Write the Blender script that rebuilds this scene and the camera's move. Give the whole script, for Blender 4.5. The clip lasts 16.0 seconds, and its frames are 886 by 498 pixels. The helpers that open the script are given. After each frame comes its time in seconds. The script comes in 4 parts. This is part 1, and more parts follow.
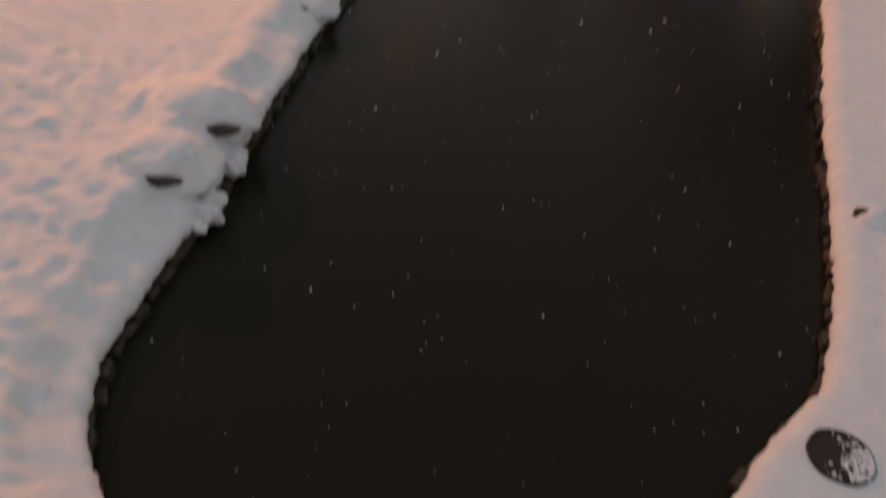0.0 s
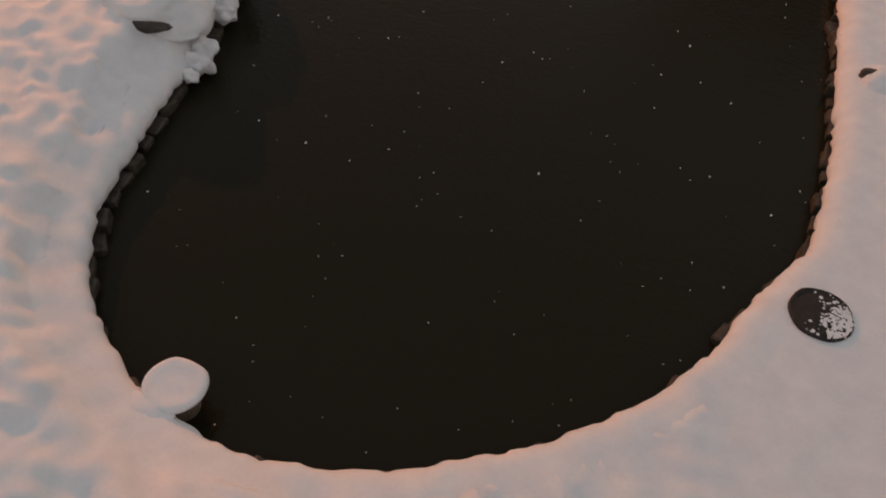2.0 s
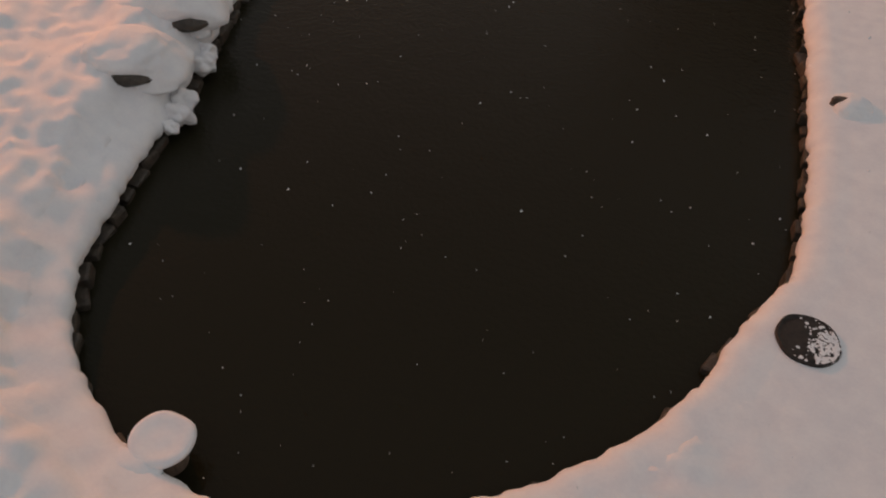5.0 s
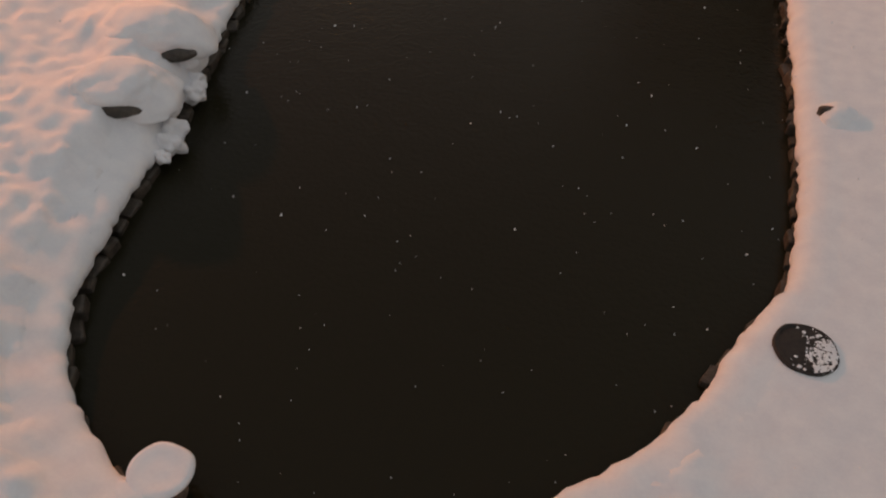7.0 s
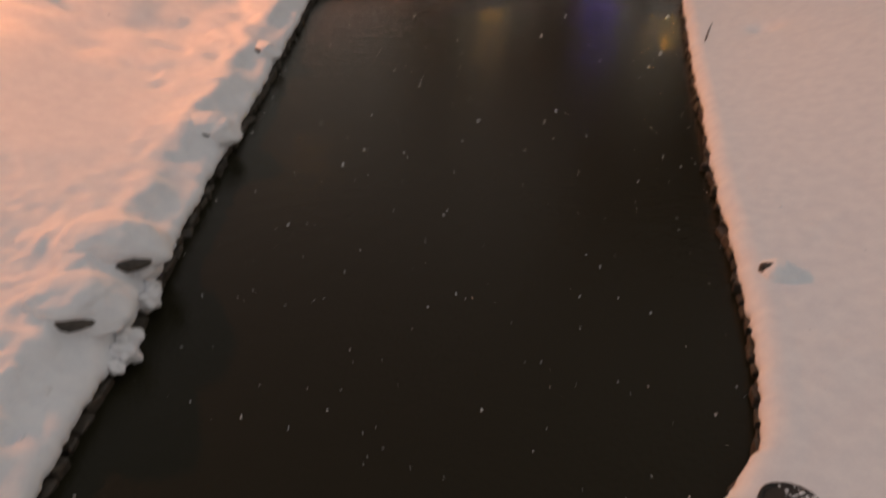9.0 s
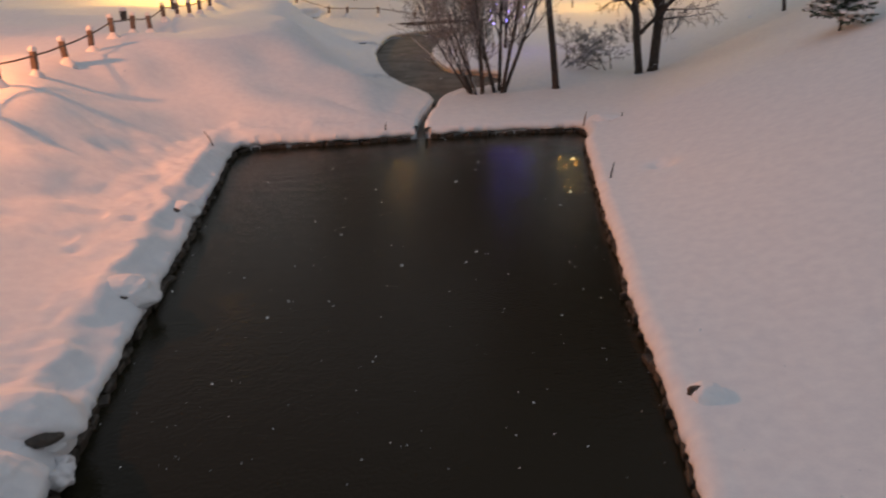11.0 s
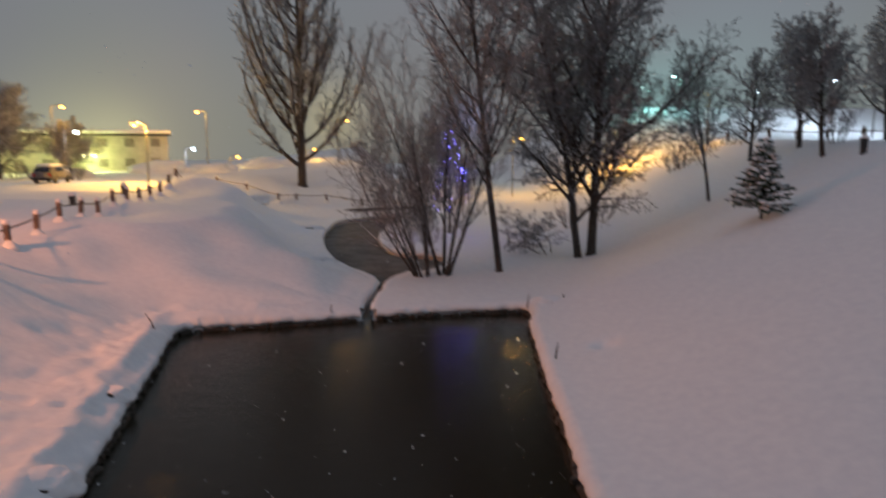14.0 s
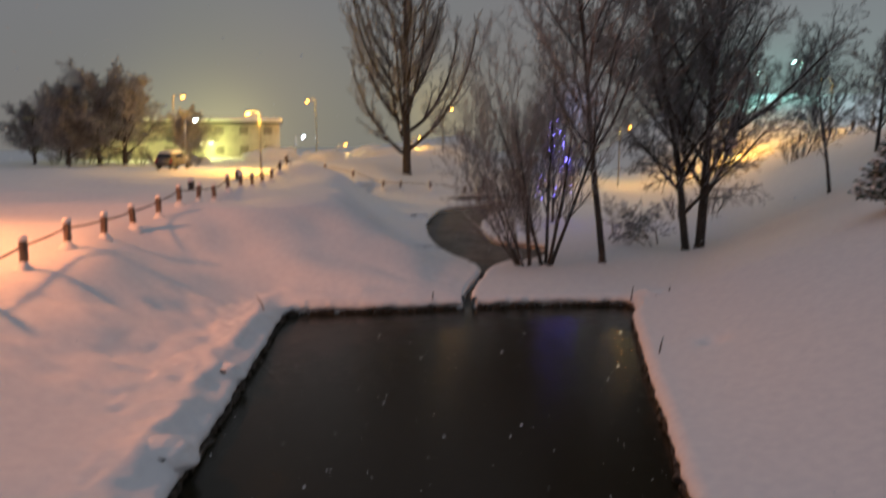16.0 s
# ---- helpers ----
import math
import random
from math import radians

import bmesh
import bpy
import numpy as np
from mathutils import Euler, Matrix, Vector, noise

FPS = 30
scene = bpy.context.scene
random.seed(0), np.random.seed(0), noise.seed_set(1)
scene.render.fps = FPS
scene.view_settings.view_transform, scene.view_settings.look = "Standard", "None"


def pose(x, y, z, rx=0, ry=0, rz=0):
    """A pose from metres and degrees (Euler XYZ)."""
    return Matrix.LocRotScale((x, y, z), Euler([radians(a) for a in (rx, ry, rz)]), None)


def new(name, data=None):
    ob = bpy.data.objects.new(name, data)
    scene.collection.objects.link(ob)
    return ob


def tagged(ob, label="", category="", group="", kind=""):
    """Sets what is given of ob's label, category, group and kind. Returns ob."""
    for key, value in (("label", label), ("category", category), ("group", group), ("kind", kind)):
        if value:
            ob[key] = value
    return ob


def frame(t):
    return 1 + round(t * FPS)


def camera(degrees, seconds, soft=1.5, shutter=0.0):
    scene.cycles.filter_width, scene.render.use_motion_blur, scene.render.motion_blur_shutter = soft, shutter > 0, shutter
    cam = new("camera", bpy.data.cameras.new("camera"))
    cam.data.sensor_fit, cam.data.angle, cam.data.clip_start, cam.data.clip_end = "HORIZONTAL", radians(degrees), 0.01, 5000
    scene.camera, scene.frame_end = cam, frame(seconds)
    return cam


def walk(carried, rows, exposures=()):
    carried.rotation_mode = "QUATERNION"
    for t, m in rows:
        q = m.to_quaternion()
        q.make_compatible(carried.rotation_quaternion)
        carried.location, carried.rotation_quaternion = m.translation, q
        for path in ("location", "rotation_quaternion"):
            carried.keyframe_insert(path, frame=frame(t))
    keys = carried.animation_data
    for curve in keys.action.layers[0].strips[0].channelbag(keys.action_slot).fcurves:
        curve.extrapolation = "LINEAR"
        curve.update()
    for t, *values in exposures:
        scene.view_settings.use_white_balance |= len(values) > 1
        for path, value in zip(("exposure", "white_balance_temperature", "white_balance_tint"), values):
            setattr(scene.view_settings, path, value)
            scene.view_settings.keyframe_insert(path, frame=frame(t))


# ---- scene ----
cam = camera(58.84, 16.0, soft=2.0, shutter=1.0)
PATH = [  # seconds, tilt, lean, turn
    (0.0, 50.41, -3.26, 14.36), (0.5, 44.03, -3.85, 15.05), (1.0, 40.94, -4.33, 14.85), (1.5, 39.84, -4.44, 14.79),
    (2.0, 39.89, -4.20, 14.85), (2.5, 40.54, -3.92, 14.45), (3.0, 41.30, -3.99, 13.93), (3.5, 41.95, -4.03, 13.32),
    (4.0, 42.30, -3.98, 13.07), (6.5, 44.06, -2.60, 11.27), (7.0, 44.61, -2.53, 10.85), (7.5, 47.04, -2.21, 10.16),
    (8.0, 51.55, -1.67, 9.05), (8.5, 54.89, -1.12, 7.43), (9.0, 58.14, -0.53, 5.54), (9.5, 62.73, 0.06, 3.54),
    (9.7, 64.16, 0.21, 2.95), (11.8, 69.03, 0.52, -5.92), (12.0, 69.02, 0.48, -7.59), (12.5, 70.38, 0.23, -9.55),
    (13.0, 74.45, -0.07, -9.32), (13.5, 78.77, -0.02, -7.63), (14.0, 81.78, -0.15, -4.82), (14.5, 83.58, -0.20, -1.93),
    (15.0, 84.41, 0.00, 0.00), (15.5, 84.09, 0.18, 1.18), (16.0, 80.92, -0.15, 2.69)]
EYE = 8.0
walk(cam, [(t, pose(0, 0, EYE, a, b, c)) for t, a, b, c in PATH],
     exposures=[(0.0, 0.6, 6600, 7), (1.0, 0.68, 6850, 7.5), (4.0, 0.68, 6900, 7.5), (7.0, 0.7, 6950, 7.5), (8.5, 0.76, 7150, 9.5), (9.7, 0.6, 7300, 10), (11.8, 0.45, 5500, 5),
                (13.0, 0.22, 5500, 6), (14.5, 0.06, 5800, 8), (16.0, 0.0, 5950, 8)])

# ---- night sky: low cloud lit by the town ----
def cloud_colour(n, l, way, mist=False):
    """The colour of the low cloud in a direction; with mist, also haze glow painted near the ground."""
    sep, shade = n.new("ShaderNodeSeparateXYZ"), n.new("ShaderNodeValToRGB")
    l.new(way, sep.inputs[0])
    l.new(sep.outputs["Z"], shade.inputs[0])
    steps = shade.color_ramp.elements
    steps[0].position, steps[0].color = 0.0, (0.205, 0.186, 0.155, 1)
    steps[1].position, steps[1].color = 1.0, (0.215, 0.215, 0.24, 1)
    steps.new(0.22).color = (0.195, 0.184, 0.186, 1)
    puffs, mixed = n.new("ShaderNodeTexNoise"), n.new("ShaderNodeMix")
    puffs.inputs["Scale"].default_value, puffs.inputs["Detail"].default_value = 1.6, 4
    mixed.data_type, mixed.blend_type = "RGBA", "MULTIPLY"
    mixed.inputs["Factor"].default_value = 0.25
    l.new(way, puffs.inputs["Vector"])
    l.new(shade.outputs["Color"], mixed.inputs["A"])
    l.new(puffs.outputs["Color"], mixed.inputs["B"])
    colour = mixed.outputs["Result"]
    # town glow painted in as tints toward fixed bearings
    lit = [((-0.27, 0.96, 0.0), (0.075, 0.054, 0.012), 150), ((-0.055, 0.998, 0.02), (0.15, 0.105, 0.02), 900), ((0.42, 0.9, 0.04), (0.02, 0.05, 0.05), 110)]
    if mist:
        # extra halos paint the lamps' haze onto the backdrop sheet
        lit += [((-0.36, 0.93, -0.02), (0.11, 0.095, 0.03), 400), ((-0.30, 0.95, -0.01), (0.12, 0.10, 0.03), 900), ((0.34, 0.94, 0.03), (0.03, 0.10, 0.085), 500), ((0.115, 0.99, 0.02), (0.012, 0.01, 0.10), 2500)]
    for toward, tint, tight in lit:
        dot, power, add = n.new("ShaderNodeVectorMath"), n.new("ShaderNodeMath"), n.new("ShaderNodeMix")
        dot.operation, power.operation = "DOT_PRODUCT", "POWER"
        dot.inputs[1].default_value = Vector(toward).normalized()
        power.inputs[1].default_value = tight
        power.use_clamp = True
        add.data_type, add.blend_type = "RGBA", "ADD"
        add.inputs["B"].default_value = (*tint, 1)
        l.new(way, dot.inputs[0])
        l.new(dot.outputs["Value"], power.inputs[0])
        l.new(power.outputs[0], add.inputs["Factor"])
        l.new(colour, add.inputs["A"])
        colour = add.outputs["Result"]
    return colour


CLOUD = 1.15
world = bpy.data.worlds.new("night_sky")
scene.world = world
world.use_nodes = True
wn, wl = world.node_tree.nodes, world.node_tree.links
wn.clear()
w_out, w_bg, w_co, w_norm = wn.new("ShaderNodeOutputWorld"), wn.new("ShaderNodeBackground"), wn.new("ShaderNodeTexCoord"), wn.new("ShaderNodeVectorMath")
w_norm.operation = "NORMALIZE"
wl.new(w_co.outputs["Generated"], w_norm.inputs[0])
wl.new(cloud_colour(wn, wl, w_norm.outputs[0]), w_bg.inputs["Color"])
w_bg.inputs["Strength"].default_value = CLOUD
wl.new(w_bg.outputs[0], w_out.inputs[0])


def lamp(name, place, colour, watts, size=0.2):
    """The light of one street lamp."""
    data = bpy.data.lights.new(name, "POINT")
    data.color, data.energy, data.shadow_soft_size = colour, watts, size
    ob = new(name, data)
    ob.location = place
    return ob


SODIUM, AMBER, COOL, TEAL, BLUE = (1.0, 0.29, 0.075), (1.0, 0.45, 0.05), (0.85, 0.95, 1.0), (0.45, 1.0, 0.8), (0.16, 0.12, 1.0)


# ---- materials ----
def material(name, base, rough=0.6, metal=0.0, specular=0.5):
    m = bpy.data.materials.new(name)
    m.use_nodes = True
    b = m.node_tree.nodes["Principled BSDF"]
    b.inputs["Base Color"].default_value = (*base, 1)
    b.inputs["Roughness"].default_value, b.inputs["Metallic"].default_value = rough, metal
    b.inputs["Specular IOR Level"].default_value = specular
    return m


def grain(m, dark, light, size, bump=0.3, depth=0.02, stretch=(1, 1, 1), fine=6.0):
    """Colour and relief from noise at two scales, in metres of the world."""
    n, l = m.node_tree.nodes, m.node_tree.links
    b = n["Principled BSDF"]
    co, mp = n.new("ShaderNodeNewGeometry"), n.new("ShaderNodeMapping")
    mp.inputs["Scale"].default_value = stretch
    l.new(co.outputs["Position"], mp.inputs["Vector"])
    big, small = n.new("ShaderNodeTexNoise"), n.new("ShaderNodeTexNoise")
    big.inputs["Scale"].default_value, big.inputs["Detail"].default_value = 1 / size, 5
    small.inputs["Scale"].default_value, small.inputs["Detail"].default_value = fine / size, 4
    ramp, add, bp = n.new("ShaderNodeValToRGB"), n.new("ShaderNodeMath"), n.new("ShaderNodeBump")
    add.operation = "ADD"
    for node in (big, small):
        l.new(mp.outputs[0], node.inputs["Vector"])
    half = n.new("ShaderNodeMath")
    half.operation, half.inputs[1].default_value = "MULTIPLY", 0.45
    l.new(small.outputs["Fac"], half.inputs[0])
    l.new(big.outputs["Fac"], add.inputs[0])
    l.new(half.outputs[0], add.inputs[1])
    ramp.color_ramp.elements[0].position, ramp.color_ramp.elements[0].color = 0.5, (*dark, 1)
    ramp.color_ramp.elements[1].position, ramp.color_ramp.elements[1].color = 0.95, (*light, 1)
    l.new(add.outputs[0], ramp.inputs[0])
    l.new(ramp.outputs[0], b.inputs["Base Color"])
    bp.inputs["Strength"].default_value, bp.inputs["Distance"].default_value = bump, depth
    l.new(add.outputs[0], bp.inputs["Height"])
    l.new(bp.outputs[0], b.inputs["Normal"])
    return m


def glow(name, colour, strength):
    m = material(name, colour)
    b = m.node_tree.nodes["Principled BSDF"]
    b.inputs["Emission Color"].default_value, b.inputs["Emission Strength"].default_value = (*colour, 1), strength
    return m


SNOW = grain(material("snow", (0.82, 0.83, 0.85), 0.75, 0, 0.2), (0.78, 0.79, 0.82), (0.87, 0.875, 0.885), 0.3, 0.03, 0.03, fine=7)
STONE = grain(material("wet_stone", (0.06, 0.05, 0.04), 0.55), (0.018, 0.015, 0.012), (0.085, 0.07, 0.055), 0.12, 0.6, 0.02)
BARK = grain(material("bark", (0.07, 0.055, 0.045), 0.9, 0, 0.2), (0.03, 0.025, 0.022), (0.10, 0.085, 0.075), 0.06, 0.6, 0.02, (1, 1, 0.2))
# snow-dusted tones; the lightness also paints haze over the bare trees
TWIG = grain(material("snow_dusted_hazy_twig", (0.18, 0.165, 0.155), 0.9, 0, 0.2), (0.08, 0.079, 0.083), (0.36, 0.365, 0.38), 0.25, 0.2)
# frost on the twigs, paled further to paint mist over far crowns
FROST_HAZE = grain(material("frosted_hazy_twig", (0.3, 0.29, 0.28), 0.9, 0, 0.2), (0.11, 0.11, 0.115), (0.50, 0.505, 0.52), 0.3, 0.2)
NEEDLE = grain(material("needles", (0.03, 0.06, 0.035), 0.7), (0.015, 0.035, 0.02), (0.06, 0.10, 0.06), 0.15, 0.2)
WOOD = grain(material("weathered_wood", (0.16, 0.12, 0.09), 0.85), (0.07, 0.05, 0.04), (0.22, 0.16, 0.12), 0.08, 0.5, 0.01, (1, 1, 0.15))
STEEL = grain(material("galvanised_steel", (0.25, 0.25, 0.25), 0.5, 0.8), (0.18, 0.18, 0.18), (0.32, 0.32, 0.31), 0.2, 0.1)
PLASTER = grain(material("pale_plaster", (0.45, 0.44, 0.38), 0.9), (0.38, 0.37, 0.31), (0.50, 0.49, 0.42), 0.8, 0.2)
# window glass paled to paint in the mist before the house
MIST_PANE = grain(material("mist_paled_glass", (0.22, 0.21, 0.18), 0.25), (0.18, 0.17, 0.15), (0.26, 0.25, 0.21), 0.5, 0.05)
DARK_GLASS = material("dark_glass", (0.02, 0.02, 0.025), 0.1)
PAINT = grain(material("frosted_car_paint", (0.2, 0.2, 0.2), 0.6), (0.06, 0.06, 0.06), (0.2, 0.2, 0.2), 0.5, 0.05)
RUBBER = grain(material("black_rubber", (0.02, 0.02, 0.02), 0.8), (0.012, 0.012, 0.012), (0.03, 0.03, 0.03), 0.1, 0.3)
BLACK_LID = grain(material("dark_lid", (0.03, 0.022, 0.018), 0.7), (0.008, 0.006, 0.005), (0.034, 0.024, 0.018), 0.08, 0.6, 0.01)
RED_LENS = material("red_lens", (0.25, 0.01, 0.01), 0.2)
CREOSOTE = grain(material("dark_plastic", (0.03, 0.03, 0.03), 0.6), (0.02, 0.02, 0.02), (0.05, 0.05, 0.05), 0.2, 0.2)

SLUSH = grain(material("grey_slush", (0.2, 0.19, 0.17), 0.9, 0, 0.0), (0.13, 0.122, 0.11), (0.24, 0.225, 0.20), 1.5, 0.2, 0.02)
WATER = material("dark_water", (0.0165, 0.0150, 0.0082), 0.13, 0, 0.19)
wb, wnn, wll = WATER.node_tree.nodes["Principled BSDF"], WATER.node_tree.nodes, WATER.node_tree.links
wb.inputs["IOR"].default_value = 1.33
geo, rip, chop, sm, bmp = (wnn.new("ShaderNodeNewGeometry"), wnn.new("ShaderNodeTexNoise"), wnn.new("ShaderNodeTexNoise"),
                           wnn.new("ShaderNodeMath"), wnn.new("ShaderNodeBump"))
rip.inputs["Scale"].default_value, rip.inputs["Detail"].default_value = 2.2, 3
chop.inputs["Scale"].default_value, chop.inputs["Detail"].default_value = 11, 3
sm.operation = "ADD"
for a in (rip, chop):
    wll.new(geo.outputs["Position"], a.inputs["Vector"])
wll.new(rip.outputs["Fac"], sm.inputs[0])
wll.new(chop.outputs["Fac"], sm.inputs[1])
wll.new(sm.outputs[0], bmp.inputs["Height"])
bmp.inputs["Strength"].default_value, bmp.inputs["Distance"].default_value = 0.3, 0.04
wll.new(bmp.outputs[0], wb.inputs["Normal"])


# ---- mesh helpers ----
def put(name, verts, faces, mat, parent=None, label="", soft=True):
    """One mesh object from corners and faces."""
    me = bpy.data.meshes.new(name)
    me.from_pydata([tuple(map(float, v)) for v in verts], [], faces)
    me.materials.append(mat)
    if soft:
        me.polygons.foreach_set("use_smooth", [True] * len(me.polygons))
    me.update()
    ob = new(name, me)
    ob.parent = parent
    return tagged(ob, label)


def part(name, bm, mat, parent=None, label="", soft=True):
    """One mesh object from a bmesh, under a thing or a part."""
    me = bpy.data.meshes.new(name)
    bmesh.ops.recalc_face_normals(bm, faces=bm.faces)
    bm.to_mesh(me)
    bm.free()
    me.materials.append(mat)
    if soft:
        me.polygons.foreach_set("use_smooth", [True] * len(me.polygons))
    ob = new(name, me)
    ob.parent = parent
    return tagged(ob, label)


def thing(name, place, turn, label, category, group="", kind=""):
    ob = new(name)
    ob.empty_display_size = 0.1
    ob.matrix_basis = pose(*place, 0, 0, turn)
    return tagged(ob, label, category, group, kind)


def box(sx, sy, sz, at=(0, 0, 0), bevel=0.0, bm=None, turn=None):
    """A bevelled block with its middle at the given place."""
    one = bmesh.new()
    bmesh.ops.create_cube(one, size=1)
    for v in one.verts:
        v.co = Vector((v.co.x * sx, v.co.y * sy, v.co.z * sz))
    if bevel:
        bmesh.ops.bevel(one, geom=one.edges[:], offset=bevel, segments=2, affect="EDGES", profile=0.6)
    for v in one.verts:
        v.co = (turn @ v.co if turn else v.co) + Vector(at)
    if bm is None:
        return one
    me = bpy.data.meshes.new("tmp")
    one.to_mesh(me)
    one.free()
    bm.from_mesh(me)
    bpy.data.meshes.remove(me)
    return bm


def lathe(profile, sides=24, wobble=0.0, seed=0):
    """A turned body from (radius, height) rows, its outline uneven by wobble."""
    bm = bmesh.new()
    rings = []
    for k, (r, z) in enumerate(profile):
        ring = []
        for i in range(sides):
            a = 2 * math.pi * i / sides
            c, s = math.cos(a), math.sin(a)
            w = 1 + wobble * noise.noise((c * 1.3 + seed, s * 1.3, seed * 3.7))
            dz = wobble * 0.5 * r * noise.noise((c * 2 + seed * 2, s * 2, k * 0.6))
            ring.append(bm.verts.new((r * w * c, r * w * s, z + dz)))
        rings.append(ring)
    for a, b in zip(rings, rings[1:]):
        for i in range(sides):
            bm.faces.new((a[i], a[(i + 1) % sides], b[(i + 1) % sides], b[i]))
    bm.faces.new(rings[-1])
    bm.faces.new(rings[0][::-1])
    return bm


def tubes(segments, sides):
    """Corners and faces of tapered sticks: (start, end, radius, radius)."""
    verts, faces = [], []
    ring = [(math.cos(2 * math.pi * i / sides), math.sin(2 * math.pi * i / sides)) for i in range(sides)]
    for p, q, r, s in segments:
        ax = (q - p)
        if ax.length < 1e-5:
            continue
        u = ax.orthogonal().normalized()
        v = ax.normalized().cross(u)
        k = len(verts)
        verts += [p + (u * c + v * w) * r for c, w in ring] + [q + (u * c + v * w) * s for c, w in ring]
        faces += [(k + i, k + (i + 1) % sides, k + sides + (i + 1) % sides, k + sides + i) for i in range(sides)]
    return verts, faces


def ground(x, y):
    return float(snow_height(np.array([x]), np.array([y]))[0])


# ---- the lie of the land ----
def smooth(a, b, v):
    t = np.clip((np.asarray(v, float) - a) / (b - a), 0, 1)
    return t * t * (3 - 2 * t)


LATTICE = np.random.RandomState(7).rand(256, 256)


def bumps(x, y, size, seed=0):
    """Smooth value noise between -1 and 1, with hills about size metres apart."""
    u, v = np.asarray(x, float) / size + 17.3 * seed, np.asarray(y, float) / size + 9.1 * seed
    i, j = np.floor(u).astype(int), np.floor(v).astype(int)
    a, b = u - i, v - j
    a, b = a * a * (3 - 2 * a), b * b * (3 - 2 * b)
    g = lambda p, q: LATTICE[p % 256, q % 256]
    low = g(i, j) * (1 - a) + g(i + 1, j) * a
    high = g(i, j + 1) * (1 - a) + g(i + 1, j + 1) * a
    return 2 * (low * (1 - b) + high * b) - 1


POND = [(-7.85, 31.75), (-7.6, 26.5), (-7.02, 20), (-6.6, 15.4), (-6.25, 12.2), (-6.05, 10.2), (-5.87, 8.5), (-5.75, 7.1),
        (-5.68, 6.1), (-5.52, 5.5), (-5.24, 4.87), (-4.85, 4.28), (-4.4, 3.88), (-3.9, 3.58), (-3.35, 3.34), (-2.81, 3.2),
        (-2.28, 3.16), (-1.67, 3.23), (-1.09, 3.4), (-0.36, 3.7), (0.32, 4.08), (0.9, 4.43), (1.48, 4.95), (2.1, 5.58),
        (2.6, 6.25), (2.92, 6.97), (3.22, 7.43), (3.66, 8.05), (3.86, 8.73), (4.07, 9.8), (4.28, 11.2), (4.5, 14),
        (4.8, 17.4), (5.06, 19.5), (5.55, 24.6), (6.2, 30.5), (6.55, 34.5), (-0.2, 33.7), (-0.62, 33.65), (-3.95, 32.75)]
POND = [(x * k, y * k) for x, y in POND
        for g in [0.988 if x < -4.4 else 0.948 if x < 3.2 and y < 8 else 0.966] for k in [g + (1 - g) * float(smooth(20, 31, y))]]
STREAM = [(-0.62, 33.3), (-0.66, 35.2), (-0.5, 37), (-0.14, 39), (0.05, 41.0), (-0.35, 42.8), (-1.3, 44.8), (-2.55, 48.3), (-3.55, 54),
          (-4.1, 59.7), (-4.05, 65.6), (-3.5, 71.2), (-1.55, 74), (0.9, 77), (2.8, 78), (3.2, 75.5), (1.9, 71), (0.35, 63), (0.15, 57.4), (0.84, 52.9),
          (2.02, 51.2), (3.2, 50.6), (4.2, 49.4), (3.9, 45.8), (2.75, 43.9), (1.6, 43.5), (0.85, 42.0), (0.5, 41.0), (0.26, 39), (-0.1, 37), (-0.3, 35.2), (-0.28, 33.3)]
PILLOWS = [(-6.5, 9.3, 0.85, 0.26), (-6.72, 10.95, 0.95, 0.3), (-7.12, 16.5, 0.7, 0.2), (-7.62, 22.6, 0.5, 0.12)]
PRINTS = [(-9.1, 33.0, 0.35), (-11.0, 26.2, 0.3), (-10.7, 22.8, 0.28), (-8.45, 24.6, 0.4), (-11.5, 23.1, 0.25), (-9.5, 30.4, 0.35), (-11.0, 19.4, 0.3),
          (-9.3, 32.0, 0.3), (-8.75, 25.1, 0.3), (-10.8, 23.2, 0.3), (-9.9, 28.4, 0.25), (-9.0, 27.0, 0.22), (-8.3, 20.9, 0.2), (-8.9, 18.2, 0.2)]


def signed(x, y, poly):
    """Distance from the outline, below nought inside it."""
    x, y = np.asarray(x, float), np.asarray(y, float)
    best, inside = np.full(x.shape, 1e9), np.zeros(x.shape, bool)
    for (ax, ay), (bx, by) in zip(poly, poly[1:] + poly[:1]):
        dx, dy = bx - ax, by - ay
        t = np.clip(((x - ax) * dx + (y - ay) * dy) / (dx * dx + dy * dy), 0, 1)
        best = np.minimum(best, np.hypot(x - ax - t * dx, y - ay - t * dy))
        if ay != by:
            inside ^= ((ay > y) != (by > y)) & (x < dx * (y - ay) / dy + ax)
    return np.where(inside, -best, best)


